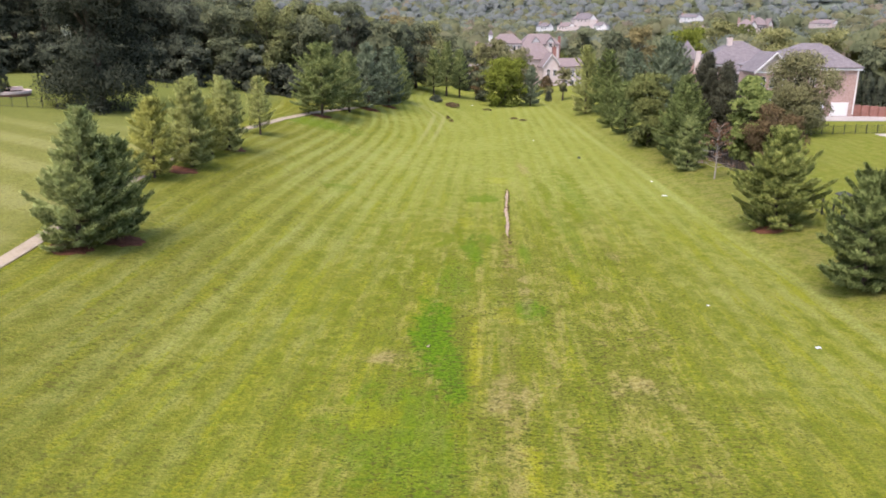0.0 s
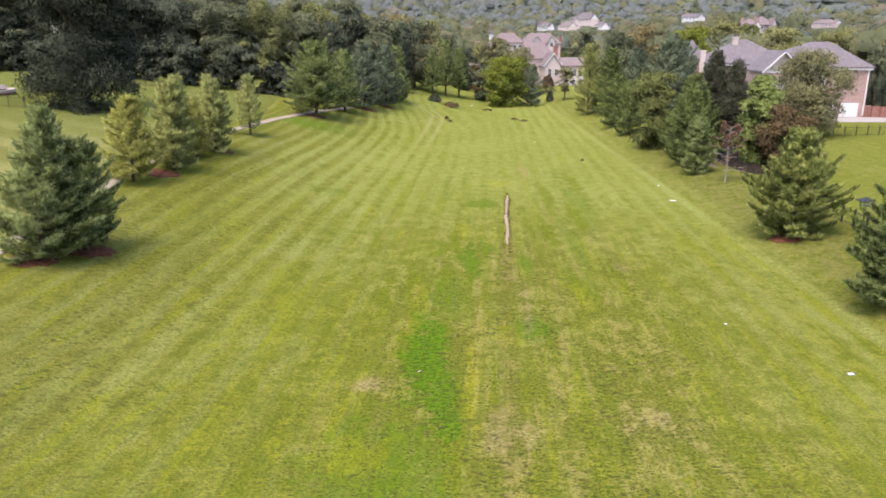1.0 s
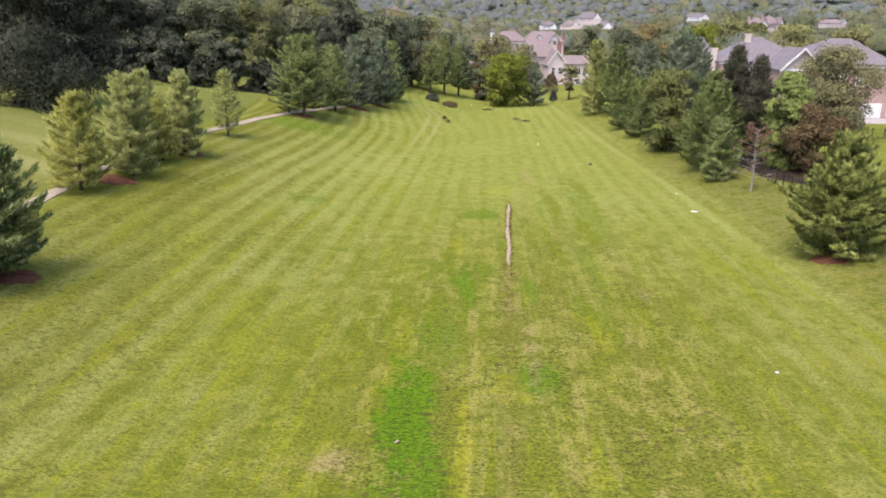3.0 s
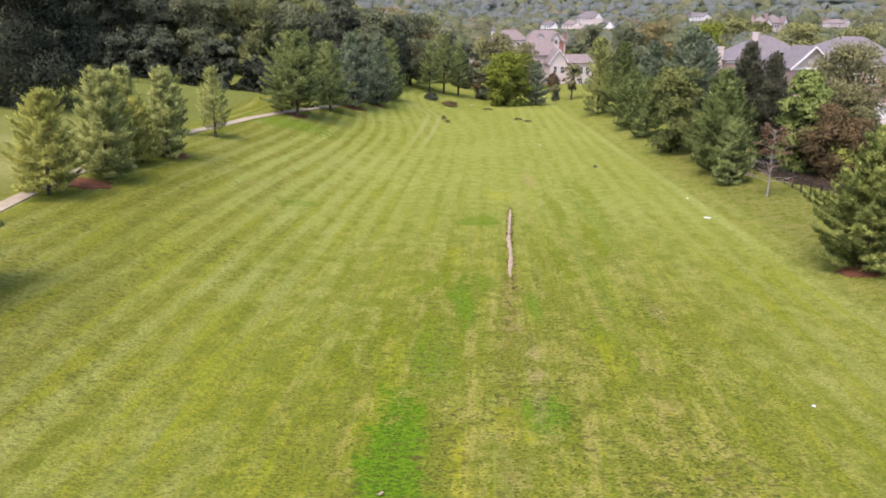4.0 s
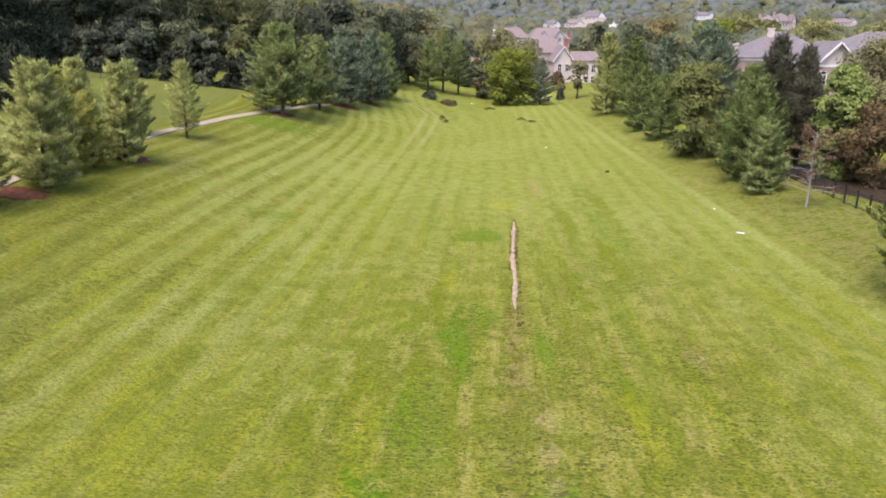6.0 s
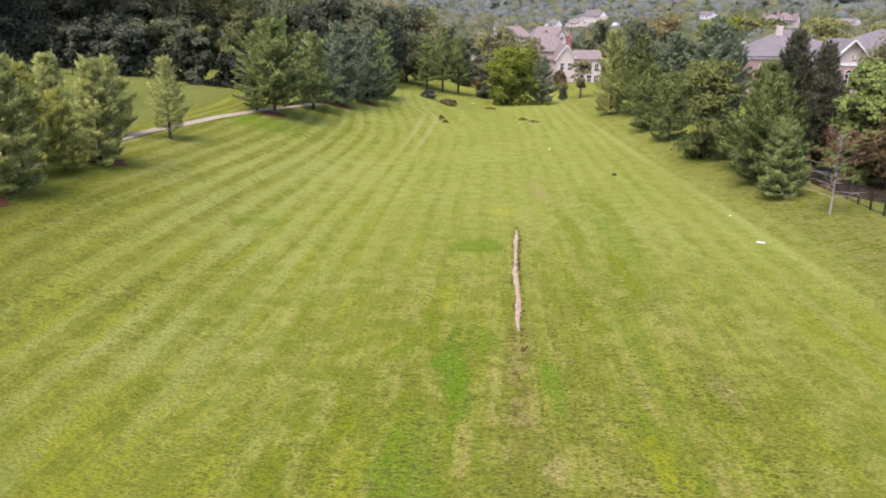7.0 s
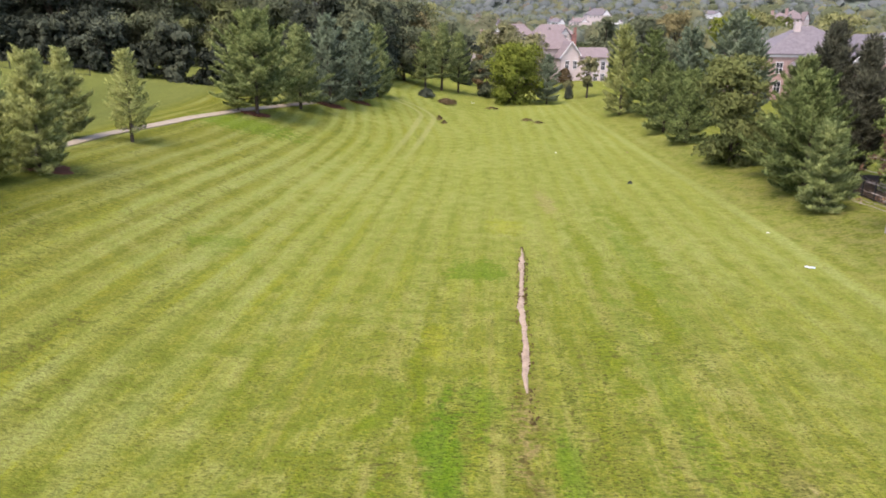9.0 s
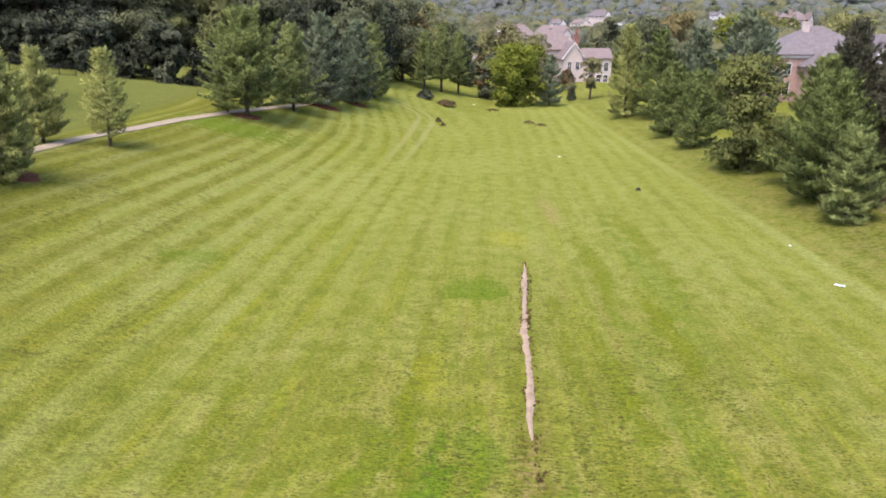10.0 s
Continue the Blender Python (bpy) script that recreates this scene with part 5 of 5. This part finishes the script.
# ---- the trench and the litter on the field ----
def trench():
    """A narrow scrape of pale soil with clods along its rim."""
    rng = np.random.default_rng(3)
    t = empty("soil_trench", on_ground(6.0, 69))
    tagged(t, "narrow scrape of pale bare soil with dark clods", "soil", kind="structure")
    bm, rows = bmesh.new(), []
    for k in range(40):
        f = k / 39
        y = 59.3 + 19.2 * f
        x = 5.34 + 1.54 * f + 0.06 * math.sin(f * 9) + rng.normal(0, 0.03)
        w = (0.115 + 0.03 * math.sin(f * 17) + rng.uniform(0, 0.05)) * (1 - 0.15 * f) * (0.25 + 0.75 * min(1, 8 * f, 8 * (1 - f)))
        z = float(ground(x, y)) + 0.035
        rows.append([bm.verts.new((x - w - 6.0, y - 69, z - 0.03)), bm.verts.new((x - 6.0, y - 69, z + 0.01)), bm.verts.new((x + w - 6.0, y - 69, z - 0.03))])
    for r0, r1 in zip(rows, rows[1:]):
        for k in (0, 1):
            bm.faces.new((r0[k], r0[k + 1], r1[k + 1], r1[k]))
    part("bare_soil", bm, SOIL, t)
    bm = bmesh.new()
    for k in range(300):
        f = 0.53 + rng.normal(0, 0.010) if k < 22 else (rng.uniform(-0.12, 0.02) if k < 64 else rng.uniform(0, 1) ** 0.7)
        y = 59.3 + 19.2 * f
        edge = rng.uniform(-0.2, 0.28) if k < 22 else (1 if rng.random() < 0.66 else -1) * rng.uniform(0.10, 0.32) * (1.5 if f < 0 else min(1.0, 0.3 + 6 * (1 - f)))
        x = 5.34 + 1.54 * f + 0.06 * math.sin(f * 9) + edge
        s = rng.uniform(0.012, 0.042)
        made = bmesh.ops.create_icosphere(bm, subdivisions=1, radius=s)["verts"]
        for v in made:
            v.co = Vector((v.co.x * 1.2 + x - 6.0, v.co.y * 1.5 + y - 69, v.co.z * 0.8 + 0.02)) + Vector(rng.normal(0, 0.02, 3))
    ob = part("clods", bm, CLOD, t)
    ob["kind"] = "stuff"


trench()


def litter(x, y, sx, sy, material, label, seed, name="litter_scrap"):
    """A crumpled scrap that lies on the grass."""
    rng = np.random.default_rng(seed)
    bm = bmesh.new()
    bmesh.ops.create_grid(bm, x_segments=4, y_segments=3, size=0.40)
    for v in bm.verts:
        v.co = Vector((v.co.x * sx, v.co.y * sy, 0.05 + rng.uniform(0, 0.09) * min(1, sx * 2)))
    bmesh.ops.solidify(bm, geom=bm.faces[:], thickness=0.012)
    ob = part(name, bm, material, None)
    ob.matrix_world = Matrix.Translation(on_ground(x, y)) @ Matrix.Rotation(rng.uniform(0, 3), 4, "Z")
    return tagged(ob, label, "litter", "litter on the field")


PAPER = plain("white_scrap", (0.36, 0.37, 0.39), (0.48, 0.49, 0.50), 3.0, 0.5)
BLUE = plain("pale_blue_scrap", (0.30, 0.40, 0.52), (0.45, 0.52, 0.60), 3.0, 0.5)
litter(22.9, 75.0, 0.5, 0.22, PAPER, "crumpled white plastic sheet on the grass", 1)
litter(23.15, 74.9, 0.35, 0.16, BLUE, "pale blue plastic scrap on the grass", 2)
litter(20.1, 36.4, 0.35, 0.25, PAPER, "crumpled white paper on the grass", 3)
litter(16.4, 42.8, 0.18, 0.14, PAPER, "small white scrap on the grass", 4)
litter(23.7, 82.5, 0.24, 0.2, PAPER, "small white scrap on the grass", 5)
litter(22.2, 116.8, 0.30, 0.2, RED_BRICK, "reddish scrap on the grass", 6)
litter(14.2, 116.1, 0.28, 0.2, PAPER, "small white scrap on the grass", 7)
litter(6.5, 168.0, 0.6, 0.3, PAPER, "white scrap near the far lawn", 8)
litter(-0.8, 36.6, 0.28, 0.14, SOIL, "pale patch of bare soil among weeds", 9)


for x, y, w, h, k in ((0.9, 141.0, 1.0, 0.6, 1), (1.6, 139.0, 0.8, 0.4, 2), (14.0, 147.0, 1.9, 0.35, 3), (15.4, 144.5, 1.8, 0.25, 4), (18.4, 99.2, 0.34, 0.22, 5), (9.5, 163.0, 2.8, 0.35, 6)):
    tagged(cone_shrub(x, y, h, w, BRONZE_LEAF if k != 5 else DARK_LEAF, "dark low weed tuft on the mown grass", 400 + k, 0.12, 120, "weed_tuft", 0.5, "weeds"), group="weed tufts on the field")


# ---- garden of the western neighbour ----
def patio():
    ob = empty("brick_patio", on_ground(-64.2, 109.8))
    tagged(ob, "round red brick patio with a pale rim", "patio", kind="structure")
    bm = bmesh.new()
    add_tube(bm, [(0, 0, -0.6), (0, 0, 0.16)], [3.5, 3.5], 28)
    part("paving", bm, RED_BRICK, ob)
    rim = bmesh.new()
    for k in range(28):
        a = k * math.tau / 28
        m = add_box(rim, 3.25, -0.40, 0.0, 3.65, 0.40, 0.42, 0.03)
        bmesh.ops.rotate(rim, verts=list({v for f in rim.faces[-26:] for v in f.verts}), cent=(0, 0, 0), matrix=Matrix.Rotation(a, 3, "Z"))
    part("rim", rim, CREAM, ob, "pale stone rim")


def lounge(x, y, turn, label):
    ob = empty("outdoor_sofa", on_ground(x, y, 0.16), turn)
    tagged(ob, label, "sofa")
    part("base", box(-1.0, -0.4, 0.0, 1.0, 0.4, 0.35, 0.03), BARK, ob)
    part("seat", box(-0.97, -0.4, 0.35, 0.97, 0.25, 0.52, 0.05), CREAM, ob)
    part("backrest", box(-0.97, 0.25, 0.35, 0.97, 0.42, 0.9, 0.05), CREAM, ob)
    for s in (-1, 1):
        part("armrest", box(s * 0.98 - 0.1, -0.38, 0.35, s * 0.98 + 0.1, 0.4, 0.7, 0.04), CREAM, ob)


patio()
lounge(-62.9, 110.6, 0.5, "pale cushioned outdoor sofa on a brick patio")
lounge(-65.0, 108.6, 2.4, "pale cushioned outdoor sofa beside the patio's rim")
for k in range(3):
    cone_shrub(-63.6 - k * 2.2, 107.5 - k * 1.2, 7.5, 2.8, DARK_LEAF, "dark green columnar arborvitae in a garden", 300 + k, 0.2, 2600, "arborvitae", 0.35)


# ---- garden of the brick house ----
def garden_table(x, y):
    ob = empty("patio_table", on_ground(x, y, 0.06))
    tagged(ob, "black metal patio table", "table")
    top = bmesh.new()
    add_tube(top, [(0, 0, 0.70), (0, 0, 0.74)], [0.65, 0.65], 20)
    part("tabletop", top, IRON, ob)
    for k in range(4):
        leg = bmesh.new()
        a = k * math.pi / 2 + 0.4
        add_tube(leg, [(0.5 * math.cos(a), 0.5 * math.sin(a), 0), (0.42 * math.cos(a), 0.42 * math.sin(a), 0.70)], [0.025, 0.025], 6)
        part("leg", leg, IRON, ob)


def garden_chair(x, y, turn):
    ob = empty("patio_chair", on_ground(x, y, 0.06), turn)
    tagged(ob, "black metal patio chair", "chair", "chairs round the patio table")
    part("seat", box(-0.25, -0.25, 0.42, 0.25, 0.25, 0.46, 0.01), IRON, ob)
    part("backrest", box(-0.25, 0.22, 0.5, 0.25, 0.26, 0.95, 0.01), IRON, ob)
    for sx in (-1, 1):
        for sy in (-1, 1):
            leg = bmesh.new()
            add_tube(leg, [(sx * 0.24, sy * 0.24, 0), (sx * 0.22, sy * 0.22, 0.95 if sy > 0 else 0.42)], [0.02, 0.02], 5)
            part("leg", leg, IRON, ob)


disc_bed(71.5, 113.5, 5.0, 2.6, "patio_slab", DRIVE, 5, "pale concrete patio on the lawn", 0.05)
garden_table(71.0, 113.5)
for k in range(4):
    garden_chair(71.0 + 1.15 * math.cos(k * 1.57 + 0.5), 113.5 + 1.15 * math.sin(k * 1.57 + 0.5), k * 1.57 + 0.5 - 1.57)


def bird_feeder(x, y):
    ob = empty("bird_feeder", on_ground(x, y))
    tagged(ob, "dark roofed bird feeder on a post behind the fence", "bird feeder")
    pole = bmesh.new()
    add_tube(pole, [(0, 0, -0.1), (0, 0, 1.7)], [0.06, 0.05], 6)
    part("post", pole, IRON, ob)
    part("tray", box(-0.35, -0.35, 1.7, 0.35, 0.35, 1.76), IRON, ob)
    part("roof", moved(hip_roof(0.9, 0.9, 2.05, 0.35, 0.1, 0.0, 0.04), 0, 0), IRON, ob)
    for sx in (-1, 1):
        for sy in (-1, 1):
            part("upright", box(sx * 0.3 - 0.02, sy * 0.3 - 0.02, 1.76, sx * 0.3 + 0.02, sy * 0.3 + 0.02, 2.06), IRON, ob)


bird_feeder(33.6, 60.5)
